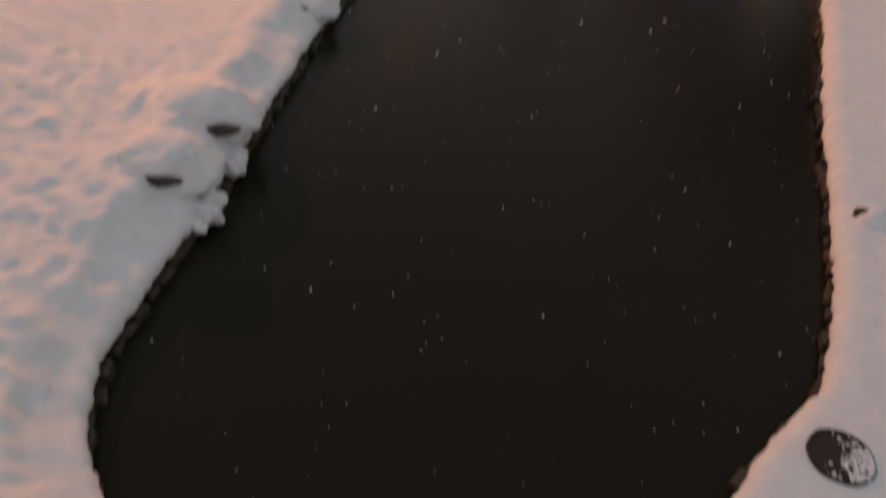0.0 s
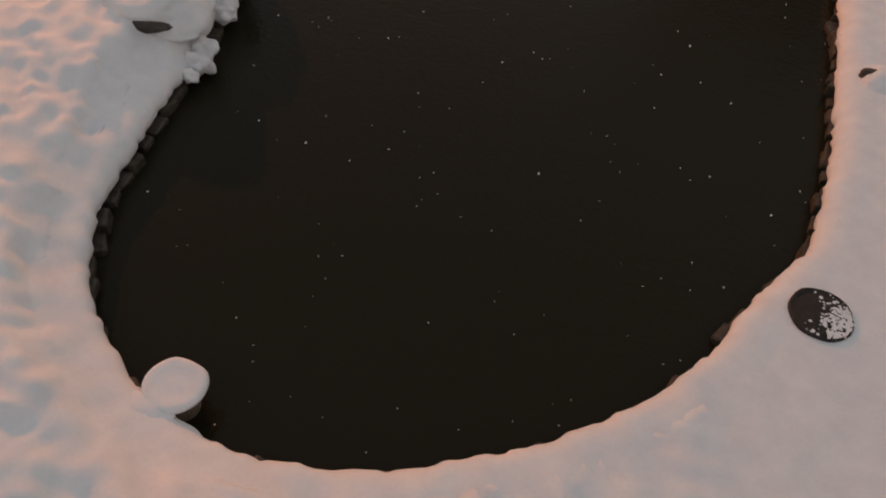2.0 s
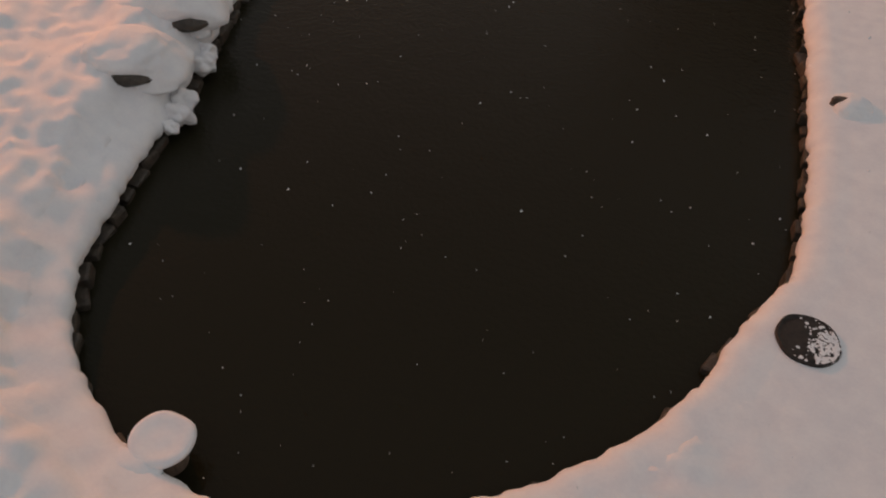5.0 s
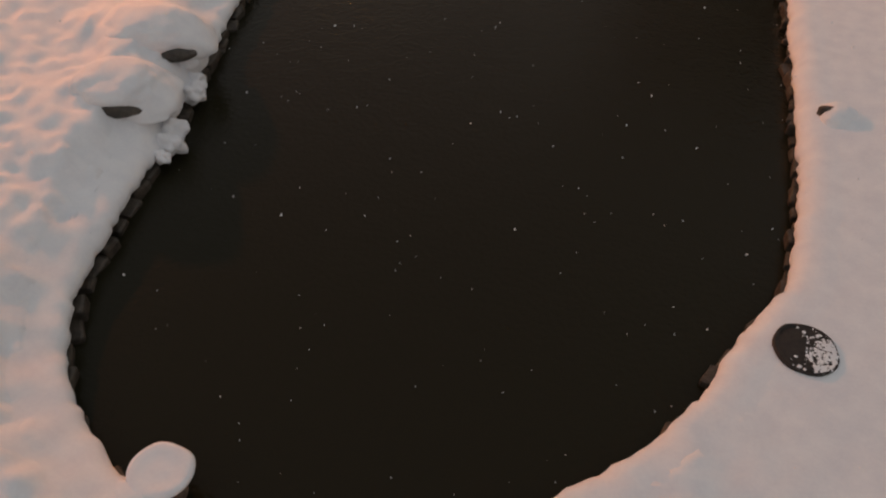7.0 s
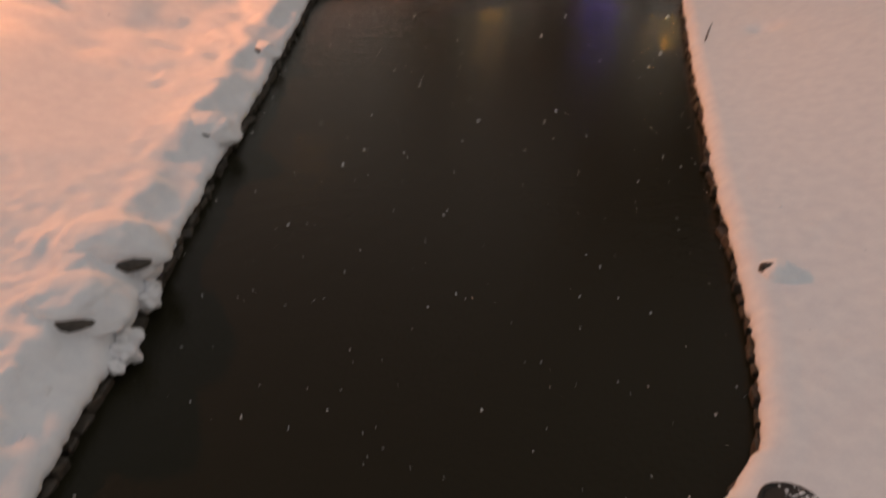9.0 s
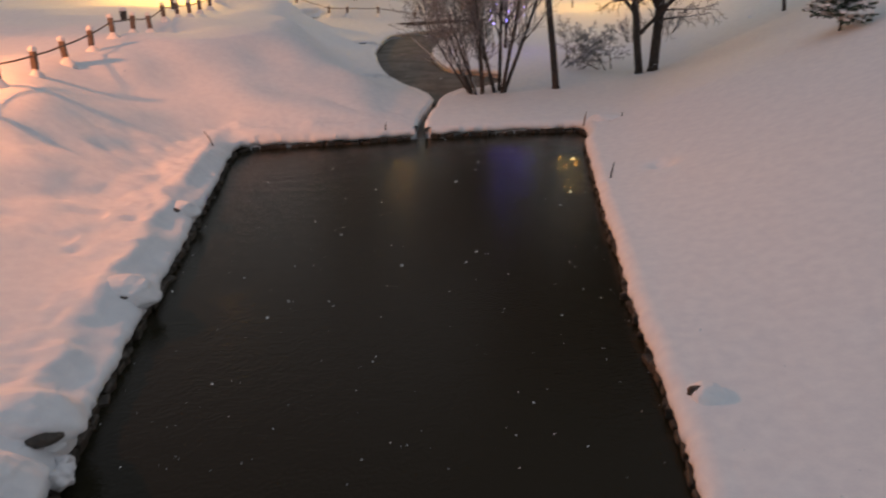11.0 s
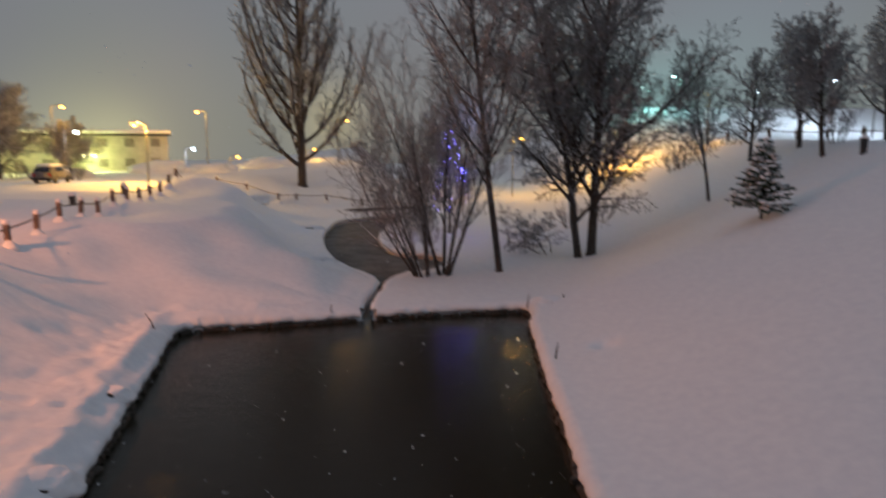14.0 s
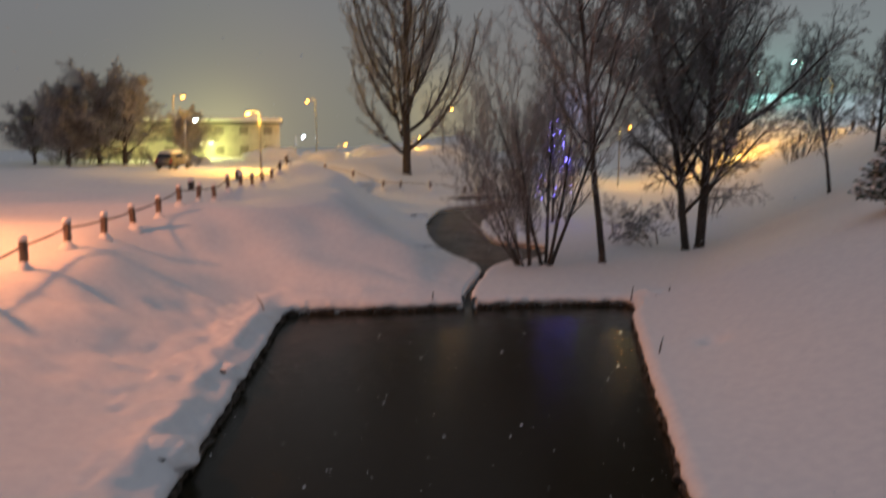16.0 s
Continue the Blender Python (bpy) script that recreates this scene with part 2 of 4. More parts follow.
def snow_height(x, y):
    """Height of the snow where there is no water."""
    x, y = np.asarray(x, float), np.asarray(y, float)
    p, q = signed(x, y, POND), signed(x, y, STREAM)
    soft = 3.0 * smooth(1.0, 6.0, np.minimum(p, q)) + 0.05
    d = np.maximum(np.minimum(p, q) - soft * np.log1p(np.exp(-np.abs(p - q) / soft)), 0)
    left = 1 - smooth(-3, 1, x)
    fade = 0.3 + 0.7 * smooth(5, 36, y)
    stretch = 8 + 10 * smooth(58, 74, y)
    west = left * (0.42 * smooth(0.1, 1.0 + 0.3 * bumps(x, y, 1.3, 8) * smooth(5, 9, y), d) * (1 - 0.6 * smooth(28, 36, y)) + 3.0 * fade * smooth(1.0, stretch, d + (2.3 * bumps(x, y, 6.5, 30) + 0.9 * bumps(x, y, 2.6, 31)) * smooth(2.5, 7, d) * smooth(20, 32, y))
                   + 0.05 * np.maximum(-15 - x, 0) * (1 - smooth(-40, -30, -x)))
    toe = np.interp(y, [0, 10, 20, 34, 40, 48, 60, 90], [4.5, 5.5, 6.5, 8, 10.5, 13.5, 15.5, 19])
    east = np.minimum(0.42 * np.log1p(np.exp(np.clip((x - toe) * 1.1, -30, 30))) / 1.1, 7.2) * (0.35 + 0.65 * smooth(6, 24, y))
    far = 2.4 * smooth(74, 125, y) * smooth(-25, 0, x) * (1 - smooth(10, 25, x))
    back = 4.3 * smooth(84, 108, y) * smooth(16, 32, x)
    rim = smooth(0.1, 0.7, d) * (1 - smooth(1.3, 2.6, d))
    near = (smooth(9, 5, y) + 0.8 * smooth(15, 9, y) * smooth(9, 5.5, d) * (1 - smooth(9, 5, y))) * (1 - smooth(0.5, 4, x))
    trod = left * smooth(-0.25, 0.35, bumps(x, y, 5.5, 22)) * smooth(1.2, 2.2, d) * smooth(38, 28, y)
    lump = left * (rim * (0.06 * bumps(x, y, 0.8, 1) + 0.028 * bumps(x, y, 0.33, 2) + 0.015 * bumps(x, y, 0.17, 17)) + 0.055 * bumps(x, y, 2.6, 5) * smooth(1.5, 4, d)) * smooth(90, 45, y)
    lump = lump + trod * (0.55 * smooth(7, 11, y) + 0.45 * smooth(14, 19, y)) * (0.085 * bumps(x, y, 1.3, 23) + 0.035 * bumps(x, y, 0.55, 24) - 0.07 * smooth(0.35, 0.7, bumps(x, y, 0.6, 25)))
    lump = lump + near * smooth(0.05, 0.5, d) * (0.035 * bumps(x, y, 0.8, 6) + 0.075 * bumps(1.3 * x + 0.9 * y, 0.45 * y - 0.3 * x, 0.3, 9) + 0.05 * bumps(x, y, 0.18, 15) - 0.035 * smooth(0.4, 0.75, bumps(x, y, 0.42, 21)))
    lump = lump + 0.10 * bumps(x, y, 5.0, 3) * smooth(1, 6, d) + 0.012 * bumps(x, y, 0.55, 4) * smooth(5, 1.5, d) + (0.008 + 0.02 * left) * bumps(x, y, 1.7, 10)
    lump = lump + 0.30 * left * bumps(x, y, 4.2, 12) * smooth(3, 8, d) * smooth(24, 40, y) * smooth(90, 60, y)
    lump = lump + 1.0 * np.exp(-((x + 11.5) ** 2 / 9 + (y - 68) ** 2 / 16)) + 0.7 * np.exp(-((x + 15.5) ** 2 / 6 + (y - 66) ** 2 / 9))
    lump = lump + sum(h * np.exp(-(((x - a) ** 2 + (y - b) ** 2) / r**2) ** 1.5) for a, b, r, h in PILLOWS)
    dents = sum(h * np.exp(-((x - a) ** 2 + (y - b) ** 2) / r**2) for a, b, r, h in ((7.9, 25.9, 0.4, 0.27), (-6.2, 6.72, 0.16, 0.09), (8.6, 13.0, 0.8, 0.06)) + tuple((a, b, r, 0.09) for a, b, r in PRINTS))
    return 0.46 + west + east + far + back + lump - dents


# ---- ground, water, rim ----
def steps(start, spans, grow_to, factor=1.12):
    vals, v, step = [start], start, 0.1
    for end, step in spans:
        while v < end - 1e-6:
            v += step
            vals.append(v)
    while v < grow_to:
        step *= factor
        v += step
        vals.append(v)
    return vals


def even(poly, gap):
    """Points at even gaps round a smooth closed line through the corners."""
    out, n = [], len(poly)
    for i in range(n):
        a, b, c, d = (np.array(poly[(i + k) % n]) for k in (-1, 0, 1, 2))
        m = max(1, int(np.hypot(*(c - b)) / gap + 0.5))
        tight = 0.35
        for k in range(m):
            t = k / m
            h1, h2 = (c - a) * tight, (d - b) * tight
            span = np.hypot(*(c - b))
            h1, h2 = h1 * min(1, span / (np.hypot(*h1) + 1e-6)), h2 * min(1, span / (np.hypot(*h2) + 1e-6))
            out.append(tuple((2 * t**3 - 3 * t**2 + 1) * b + (t**3 - 2 * t**2 + t) * h1 + (-2 * t**3 + 3 * t**2) * c + (t**3 - t**2) * h2))
    return out


gx = np.array([-v for v in steps(10, [(22, 0.3)], 2500)][::-1][:-1] + steps(-10, [(-3, 0.065), (8.6, 0.13), (22, 0.3)], 2500))
gy = np.array([-v for v in steps(4, [], 400, 1.3)][::-1][:-1] + steps(-4, [(1.5, 0.13), (14, 0.065), (37, 0.13), (80, 0.25)], 3000))
GX, GY = np.meshgrid(gx, gy)
GZ = snow_height(GX, GY)
to_pond, to_stream = signed(GX, GY, POND), signed(GX, GY, STREAM)
GZ = np.where(to_pond < 0.31, -0.6, np.where(to_stream < np.where(GY < 41.5, 0.12, 0.35), -0.5, GZ))
nx, ny = len(gx), len(gy)
verts = np.stack([GX.ravel(), GY.ravel(), GZ.ravel()], 1)
idx = np.arange(nx * ny).reshape(ny, nx)
faces = np.stack([idx[:-1, :-1], idx[:-1, 1:], idx[1:, 1:], idx[1:, :-1]], -1).reshape(-1, 4)
me = bpy.data.meshes.new("ground")
me.from_pydata(verts.tolist(), [], faces.tolist())
me.polygons.foreach_set("use_smooth", [True] * len(me.polygons))
me.materials.append(SNOW)
tagged(new("ground", me), "deep trampled and drifted fresh snow over park ground", "snow", kind="structure")

for label, poly, z, mat in (("dark still pond water with faint ripples", POND, 0.0, WATER), ("dark grey slushy stream water between snowy banks", STREAM, -0.012, SLUSH)):
    line = even(poly, 0.5)
    bm = bmesh.new()
    bm.faces.new([bm.verts.new((x, y, z)) for x, y in line])
    bmesh.ops.triangulate(bm, faces=bm.faces[:])
    bm.normal_update()
    for fc in bm.faces:
        if fc.normal.z < 0:
            fc.normal_flip()
    me = bpy.data.meshes.new("water")
    bm.to_mesh(me)
    bm.free()
    me.materials.append(mat)
    tagged(new("water", me), label, "water", kind="structure")


def snow_lip(poly, gap, wide, label):
    """The rounded edge of the snow that hangs over the water."""
    line = np.array(even(poly, gap))
    ahead, back = np.roll(line, -3, 0), np.roll(line, 3, 0)
    tan = ahead - back
    tan /= np.hypot(tan[:, 0], tan[:, 1])[:, None]
    area = np.sum(line[:, 0] * np.roll(line[:, 1], -1) - np.roll(line[:, 0], -1) * line[:, 1])
    out = np.stack([tan[:, 1], -tan[:, 0]], 1) * (1 if area > 0 else -1)
    rows = []
    wob = 0.03 * bumps(line[:, 0], line[:, 1], 0.6, 11) + 0.022 * bumps(line[:, 0], line[:, 1], 0.2, 12) + 0.028 * bumps(line[:, 0], line[:, 1], 0.1, 16)
    droop = 0.035 * bumps(line[:, 0], line[:, 1], 0.35, 13) + 0.025 * bumps(line[:, 0], line[:, 1], 0.14, 14)
    rag = 1 + 0.45 * smooth(29, 31.5, line[:, 1]) * (wide > 0.9)
    wob, droop = wob * rag, droop * rag
    for o, z, fixed in ((0.12, 0.16, 1), (0.02, 0.17, 1), (-0.05, 0.25, 1), (-0.04, 0.35, 1), (0.04, 0.43, 1), (0.16, 0.008, 0), (0.34, 0.006, 0), (0.52, 0.0, 0), (0.8, -0.018, 0)):
        off = o * wide + wob * (1 - min(max(o, 0), 0.7) / 0.7)
        p = line + out * off[:, None]
        if fixed:
            h = z + droop - 0.02 * smooth(29, 31.5, line[:, 1]) * (wide > 0.9)
        else:
            h = snow_height(p[:, 0], p[:, 1]) + z
        rows.append(np.stack([p[:, 0], p[:, 1], h], 1))
    n = len(line)
    shut = (line[:, 1] > 32.5) & (line[:, 1] < 33.95) & (line[:, 0] > -0.72) & (line[:, 0] < 0.0)  # the mouth of the stream
    verts = np.concatenate(rows)
    faces = [(r * n + i, r * n + (i + 1) % n, (r + 1) * n + (i + 1) % n, (r + 1) * n + i) for r in range(len(rows) - 1) for i in range(n) if not shut[i]]
    return tagged(put("snow_edge", verts, faces, SNOW), label, "snow", kind="structure")


snow_lip(POND, 0.09, 1.0, "rounded overhanging snow edge along the pond wall")
snow_lip(STREAM, 0.2, 0.8, "soft snow edge along the narrow stream")

# ---- misty distance behind the town: haze and lamp glow painted as emission ----
MIST = bpy.data.materials.new("painted_mist_glow")
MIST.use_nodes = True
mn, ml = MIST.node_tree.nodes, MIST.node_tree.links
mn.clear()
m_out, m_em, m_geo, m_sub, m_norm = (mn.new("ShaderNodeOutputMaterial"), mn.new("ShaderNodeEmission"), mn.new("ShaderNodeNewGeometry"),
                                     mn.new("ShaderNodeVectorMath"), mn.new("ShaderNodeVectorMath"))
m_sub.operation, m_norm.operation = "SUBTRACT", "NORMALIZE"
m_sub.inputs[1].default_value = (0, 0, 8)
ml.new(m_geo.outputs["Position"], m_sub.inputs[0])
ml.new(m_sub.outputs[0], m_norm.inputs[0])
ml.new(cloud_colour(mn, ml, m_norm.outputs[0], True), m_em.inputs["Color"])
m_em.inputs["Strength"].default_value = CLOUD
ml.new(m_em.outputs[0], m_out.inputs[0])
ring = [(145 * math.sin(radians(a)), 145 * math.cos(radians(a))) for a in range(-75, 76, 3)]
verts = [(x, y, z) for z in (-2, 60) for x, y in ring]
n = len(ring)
tagged(put("backdrop", verts, [(i, i + 1, n + i + 1, n + i) for i in range(n - 1)], MIST), "backdrop of pale snow mist, lamp glow painted on", "mist", kind="structure")


# ---- trees ----
def grow(rng, p, way, length, radius, depth, style, out):
    """One limb as a bent row of sticks, with its side limbs."""
    bits = style["bits"][min(depth, len(style["bits"]) - 1)]
    step = length / bits
    pts = [(p.copy(), radius)]
    for i in range(bits):
        way = way + Vector((rng.uniform(-1, 1), rng.uniform(-1, 1), rng.uniform(-1, 1))) * style["bend"][min(depth, len(style["bend"]) - 1)]
        way.z += style["lift"][min(depth, len(style["lift"]) - 1)]
        way.normalize()
        p = p + way * step
        r = radius * (1 - (i + 1) / bits * style["taper"])
        out.append((pts[-1][0], p.copy(), pts[-1][1], max(r, style["thin"])))
        pts.append((p.copy(), max(r, style["thin"])))
    if depth >= style["levels"]:
        return
    count = style["limbs"][min(depth, len(style["limbs"]) - 1)]
    start = style["start"][min(depth, len(style["start"]) - 1)]
    spin = rng.uniform(0, 6.28)
    for k in range(count):
        f = start + (1 - start) * (k + rng.uniform(0.1, 0.9)) / count
        g = f * bits
        i = min(int(g), bits - 1)
        q = pts[i][0].lerp(pts[i + 1][0], g - i)
        axis = (pts[i + 1][0] - pts[i][0]).normalized()
        side = axis.orthogonal().normalized()
        side.rotate(Matrix.Rotation(spin + k * 2.4 + rng.uniform(-0.4, 0.4), 3, axis))
        a = radians(style["angle"][min(depth, len(style["angle"]) - 1)] * rng.uniform(0.7, 1.3))
        out_way = axis * math.cos(a) + side * math.sin(a)
        share = style["share"][min(depth, len(style["share"]) - 1)] * rng.uniform(0.65, 1.15) * (1.15 - style["cone"] * f)
        grow(rng, q, out_way, length * share, max(pts[i][1] * style["slim"], style["thin"]), depth + 1, style, out)


STYLE = dict(bits=[9, 7, 5, 3], bend=[0.05, 0.10, 0.16, 0.2], lift=[0.02, 0.06, 0.05, 0.03], taper=0.75, thin=0.012, levels=3,
             limbs=[16, 11, 7], start=[0.22, 0.15, 0.1], angle=[45, 40, 42], share=[0.5, 0.5, 0.45], cone=0.6, slim=0.55)


def tree(name, x, y, height, radius, seed, label, way=(0, 0, 1), snow=0.0, stems=1, fan=0.0, group="", thick=0.05, sink=0.1, twig=None, clump=0.35, **change):
    style = dict(STYLE, **change)
    rng = random.Random(seed)
    ob = thing(name, (x, y, ground(x, y) - sink), 0, label, "tree" if "shrub" not in name else "shrub", group)
    segs = []
    for k in range(stems):
        a = 2 * math.pi * (k + rng.uniform(-0.3, 0.3)) / stems
        w = Vector(way) + (Vector((math.cos(a), math.sin(a), 0)) * fan * rng.uniform(0.5, 1.1) if stems > 1 else Vector())
        base = Vector((math.cos(a), math.sin(a), 0)) * (clump if stems > 1 else 0)
        grow(rng, base, w.normalized(), height * (rng.uniform(0.75, 1.05) if stems > 1 else 1), radius, 0, style, segs)
    for p, q, r, s in segs[:1]:
        segs.append((p - Vector((0, 0, 0.3)), p + (q - p) * 0.12, r * 1.7, r * 1.05))
    big, small = [s for s in segs if s[2] >= thick], [s for s in segs if s[2] < thick]
    tagged(put("trunk", *tubes(big, 7), BARK, ob), kind="stuff" if stems > 1 else "")
    if small:
        tagged(put("crown", *tubes(small, 3), twig or TWIG, ob), kind="stuff")
    if snow:
        lie = []
        for p, q, r, s in segs:
            d = (q - p)
            if d.length > 1e-4 and math.hypot(d.x, d.y) / d.length > 0.45 and r > style["thin"] * 1.05 and rng.random() < snow:
                up = Vector((0, 0, r * 0.75))
                lie.append((p + up, q + up * s / r, r * 0.8, s * 0.8))
        if lie:
            tagged(put("snow_load", *tubes(lie, 5), SNOW, ob, "snow lying on the branches"), kind="stuff")
    return ob


def spruce(x, y, height, seed):
    """A young conifer: trunk, whorls of boughs with needles, snow on them."""
    rng = random.Random(seed)
    ob = thing("spruce_tree", (x, y, ground(x, y) - 0.05), 0, "young dark green spruce laden with snow on a slope", "tree")
    put("trunk", *tubes([(Vector((0, 0, -0.2)), Vector((0, 0, height * 0.97)), 0.07, 0.012)], 8), BARK, ob)
    wood, leaf, load = [], [], []
    z = height * 0.14
    while z < height * 0.98:
        reach = (height - z) * 0.44 + 0.16
        count = 8 if z < height * 0.7 else 5
        spin = rng.uniform(0, 6)
        for k in range(count):
            a = spin + 6.283 * k / count + rng.uniform(-0.25, 0.25)
            r = reach * rng.uniform(0.7, 1.1)
            way = Vector((math.cos(a), math.sin(a), rng.uniform(-0.15, 0.38)))
            p = Vector((0, 0, z + rng.uniform(-0.13, 0.13)))
            q = p + way * r
            wood.append((p, q, 0.018, 0.006))
            side = Vector((-way.y, way.x, 0)).normalized()
            for j in range(int(9 + r * 20)):
                f = 0.2 + 0.8 * rng.random()
                b = p.lerp(q, f)
                t = b + (way.normalized() * 0.6 + side * rng.choice((-1, 1)) * rng.uniform(0.3, 1.0) + Vector((0, 0, rng.uniform(-0.5, 0.3)))) * rng.uniform(0.16, 0.32) * (1.25 - 0.5 * f)
                leaf.append((b, t, 0.045, 0.010))
                if rng.random() < 0.3:
                    up = Vector((0, 0, 0.035))
                    load.append((b + up, b.lerp(t, 0.9) + up, 0.075, 0.035))
        z += height * 0.05
    tagged(put("boughs", *tubes(wood, 4), BARK, ob), kind="stuff")
    tagged(put("needles", *tubes(leaf, 4), NEEDLE, ob), kind="stuff")
    tagged(put("snow_load", *tubes(load, 5), SNOW, ob, "clumps of snow on the boughs"), kind="stuff")
    return ob


tree("broad_tree", -7.76, 83.4, 24, 0.46, 14, "tall bare upswept tree with a short stout trunk beyond the stream", thin=0.024, bits=[10, 12, 7, 4, 2],
     limbs=[36, 15, 8, 4], start=[0.07, 0.10, 0.1, 0.1], angle=[60, 22, 32, 38], share=[0.66, 0.40, 0.42, 0.45], lift=[0.0, 0.17, 0.10, 0.06], bend=[0.012, 0.07, 0.12, 0.18], thick=0.07,
     cone=0.92, levels=4, slim=0.5, snow=0.12)
tree("willow_shrub", 3.62, 42.1, 12.5, 0.11, 21, "leafless willow of a few tall stems on the snowy stream bank", stems=5, fan=0.38, clump=0.25, snow=0.25, limbs=[13, 9, 6],
     start=[0.16, 0.1, 0.1], angle=[24, 28, 36], share=[0.40, 0.42, 0.4], lift=[0.02, 0.06, 0.04, 0.02], levels=3, taper=0.85, bits=[10, 7, 4, 2], group="bank shrubs", cone=0.4, thin=0.010)
tree("willow_shrub", 2.43, 41.8, 8.6, 0.07, 22, "leafless many-stemmed willow shrub leaning over the stream", way=(-0.34, 0, 1), stems=8, fan=0.42, snow=0.45, limbs=[12, 9, 6],
     start=[0.12, 0.1, 0.1], angle=[28, 32, 36], share=[0.42, 0.42, 0.4], levels=3, taper=0.85, bits=[9, 6, 4, 2], group="bank shrubs", cone=0.4, thin=0.009)
tree("slender_tree", 6.84, 43.2, 22, 0.20, 31, "tall slender bare tree with snow caught on its bark", way=(-0.1, 0, 1), snow=0.5, thin=0.014, limbs=[30, 13, 7, 3], start=[0.2, 0.15, 0.1, 0.1],
     angle=[46, 28, 35, 35], share=[0.40, 0.42, 0.42, 0.45], lift=[0.012, 0.09, 0.05, 0.03], bend=[0.03, 0.08, 0.14, 0.2], cone=0.75, levels=4, bits=[10, 9, 5, 3, 2])
tree("crowned_tree", 13.19, 47.2, 20, 0.30, 41, "dark bare tree with a dense wide crown of twigs", way=(0.05, 0, 1), limbs=[30, 17, 9, 5], start=[0.13, 0.12, 0.1, 0.1],
     angle=[46, 36, 42, 46], share=[0.46, 0.42, 0.42, 0.45], lift=[0.02, 0.06, 0.03, 0.0], snow=0.15, group="twin trees", levels=4, bits=[10, 8, 5, 3, 2], thin=0.014)
tree("crowned_tree", 12.34, 47.0, 19, 0.24, 42, "dark bare tree leaning slightly beside its twin", way=(-0.1, 0, 1), limbs=[30, 16, 9, 5], start=[0.1, 0.12, 0.1, 0.1],
     angle=[52, 38, 42, 46], share=[0.40, 0.42, 0.42, 0.45], lift=[0.02, 0.035, 0.0, -0.03], snow=0.15, group="twin trees", levels=4, bits=[10, 8, 5, 3, 2], thin=0.014)
for k, (x, y, h, way) in enumerate([(10.9, 49.5, 3.0, (-0.5, 0, 1)), (9.5, 53.5, 2.8, (0.4, 0, 1))]):
    tree("drooping_shrub", x, y, h, 0.04, 140 + k, "drooping snow-dusted brush under the bare trees", way=way, stems=4, fan=0.75, limbs=[10, 8, 5], start=[0.2, 0.1, 0.1], angle=[40, 40, 40],
         share=[0.5, 0.45, 0.4], lift=[-0.06, -0.10, -0.12, -0.1], levels=3, bits=[8, 6, 4, 2], thin=0.011, snow=0.2, group="undergrowth", thick=0.03)
tree("sapling_tree", 21.7, 49.8, 7.9, 0.12, 51, "young bare tree forking wide on the snowy slope", way=(-0.16, 0, 1), limbs=[15, 13, 9, 4], start=[0.24, 0.12, 0.1, 0.1],
     angle=[38, 40, 42, 42], share=[0.62, 0.46, 0.42, 0.4], levels=4, bits=[9, 7, 5, 3, 2], snow=0.25, thin=0.012)
tree("hill_tree", 28.6, 48.6, 7.5, 0.17, 67, "dark bare tree leaning out over the crest of the hill", way=(-0.16, 0, 1), limbs=[24, 15, 9, 4], start=[0.22, 0.12, 0.1, 0.1], angle=[50, 42, 42, 42],
     share=[0.5, 0.45, 0.42, 0.4], levels=4, bits=[9, 7, 5, 3, 2], thin=0.016, group="hilltop trees", snow=0.2, twig=FROST_HAZE)
for k, (x, y, h, r) in enumerate([(28.6, 58.5, 7, 0.16), (30.8, 55.5, 8, 0.2), (40.5, 60, 9, 0.2), (46, 66, 10, 0.2)]):
    tree("hill_tree", x, y, h, r, 60 + k, "dark bare tree with snow-dusted crown on the hilltop", limbs=[20, 13, 8], start=[0.18, 0.1, 0.1], angle=[50, 44, 44],
         share=[0.52, 0.47, 0.42], thin=0.024, group="hilltop trees", snow=0.2, twig=FROST_HAZE)
for k, (x, y, h, r) in enumerate([(-36.6, 80, 7.8, 0.28), (-39.8, 81, 8.0, 0.28), (-43, 80.5, 7.0, 0.22), (-31.0, 83, 5.0, 0.16), (-41.5, 78, 4.8, 0.16), (-48.5, 84, 5.5, 0.2)]):
    tree("garden_tree", x, y, h, r, 80 + k, "low spreading bare tree with a rounded twiggy crown", limbs=[22, 18, 12], start=[0.12, 0.1, 0.1], angle=[58, 45, 45],
         share=[0.66, 0.46, 0.42], thin=0.028, lift=[0.0, 0.05, 0.02, 0], group="garden trees", cone=0.55, snow=0.5, twig=FROST_HAZE)
for k, (x, y, h) in enumerate([(27.8, 69.8, 2.6), (27.0, 70.2, 1.9), (17.5, 60, 2.2), (15.5, 62, 1.8), (31.5, 52, 2.4)]):
    tree("brush_shrub", x, y, h, 0.04, 95 + k, "small dark leafless shrub poking out of the snow", stems=7, fan=0.6, limbs=[8, 6], levels=2, start=[0.2, 0.1],
         angle=[32, 36], share=[0.5, 0.4], thin=0.014, group="brush", thick=0.03, snow=0.3)
spruce(17.3, 34.0, 3.7, 5)


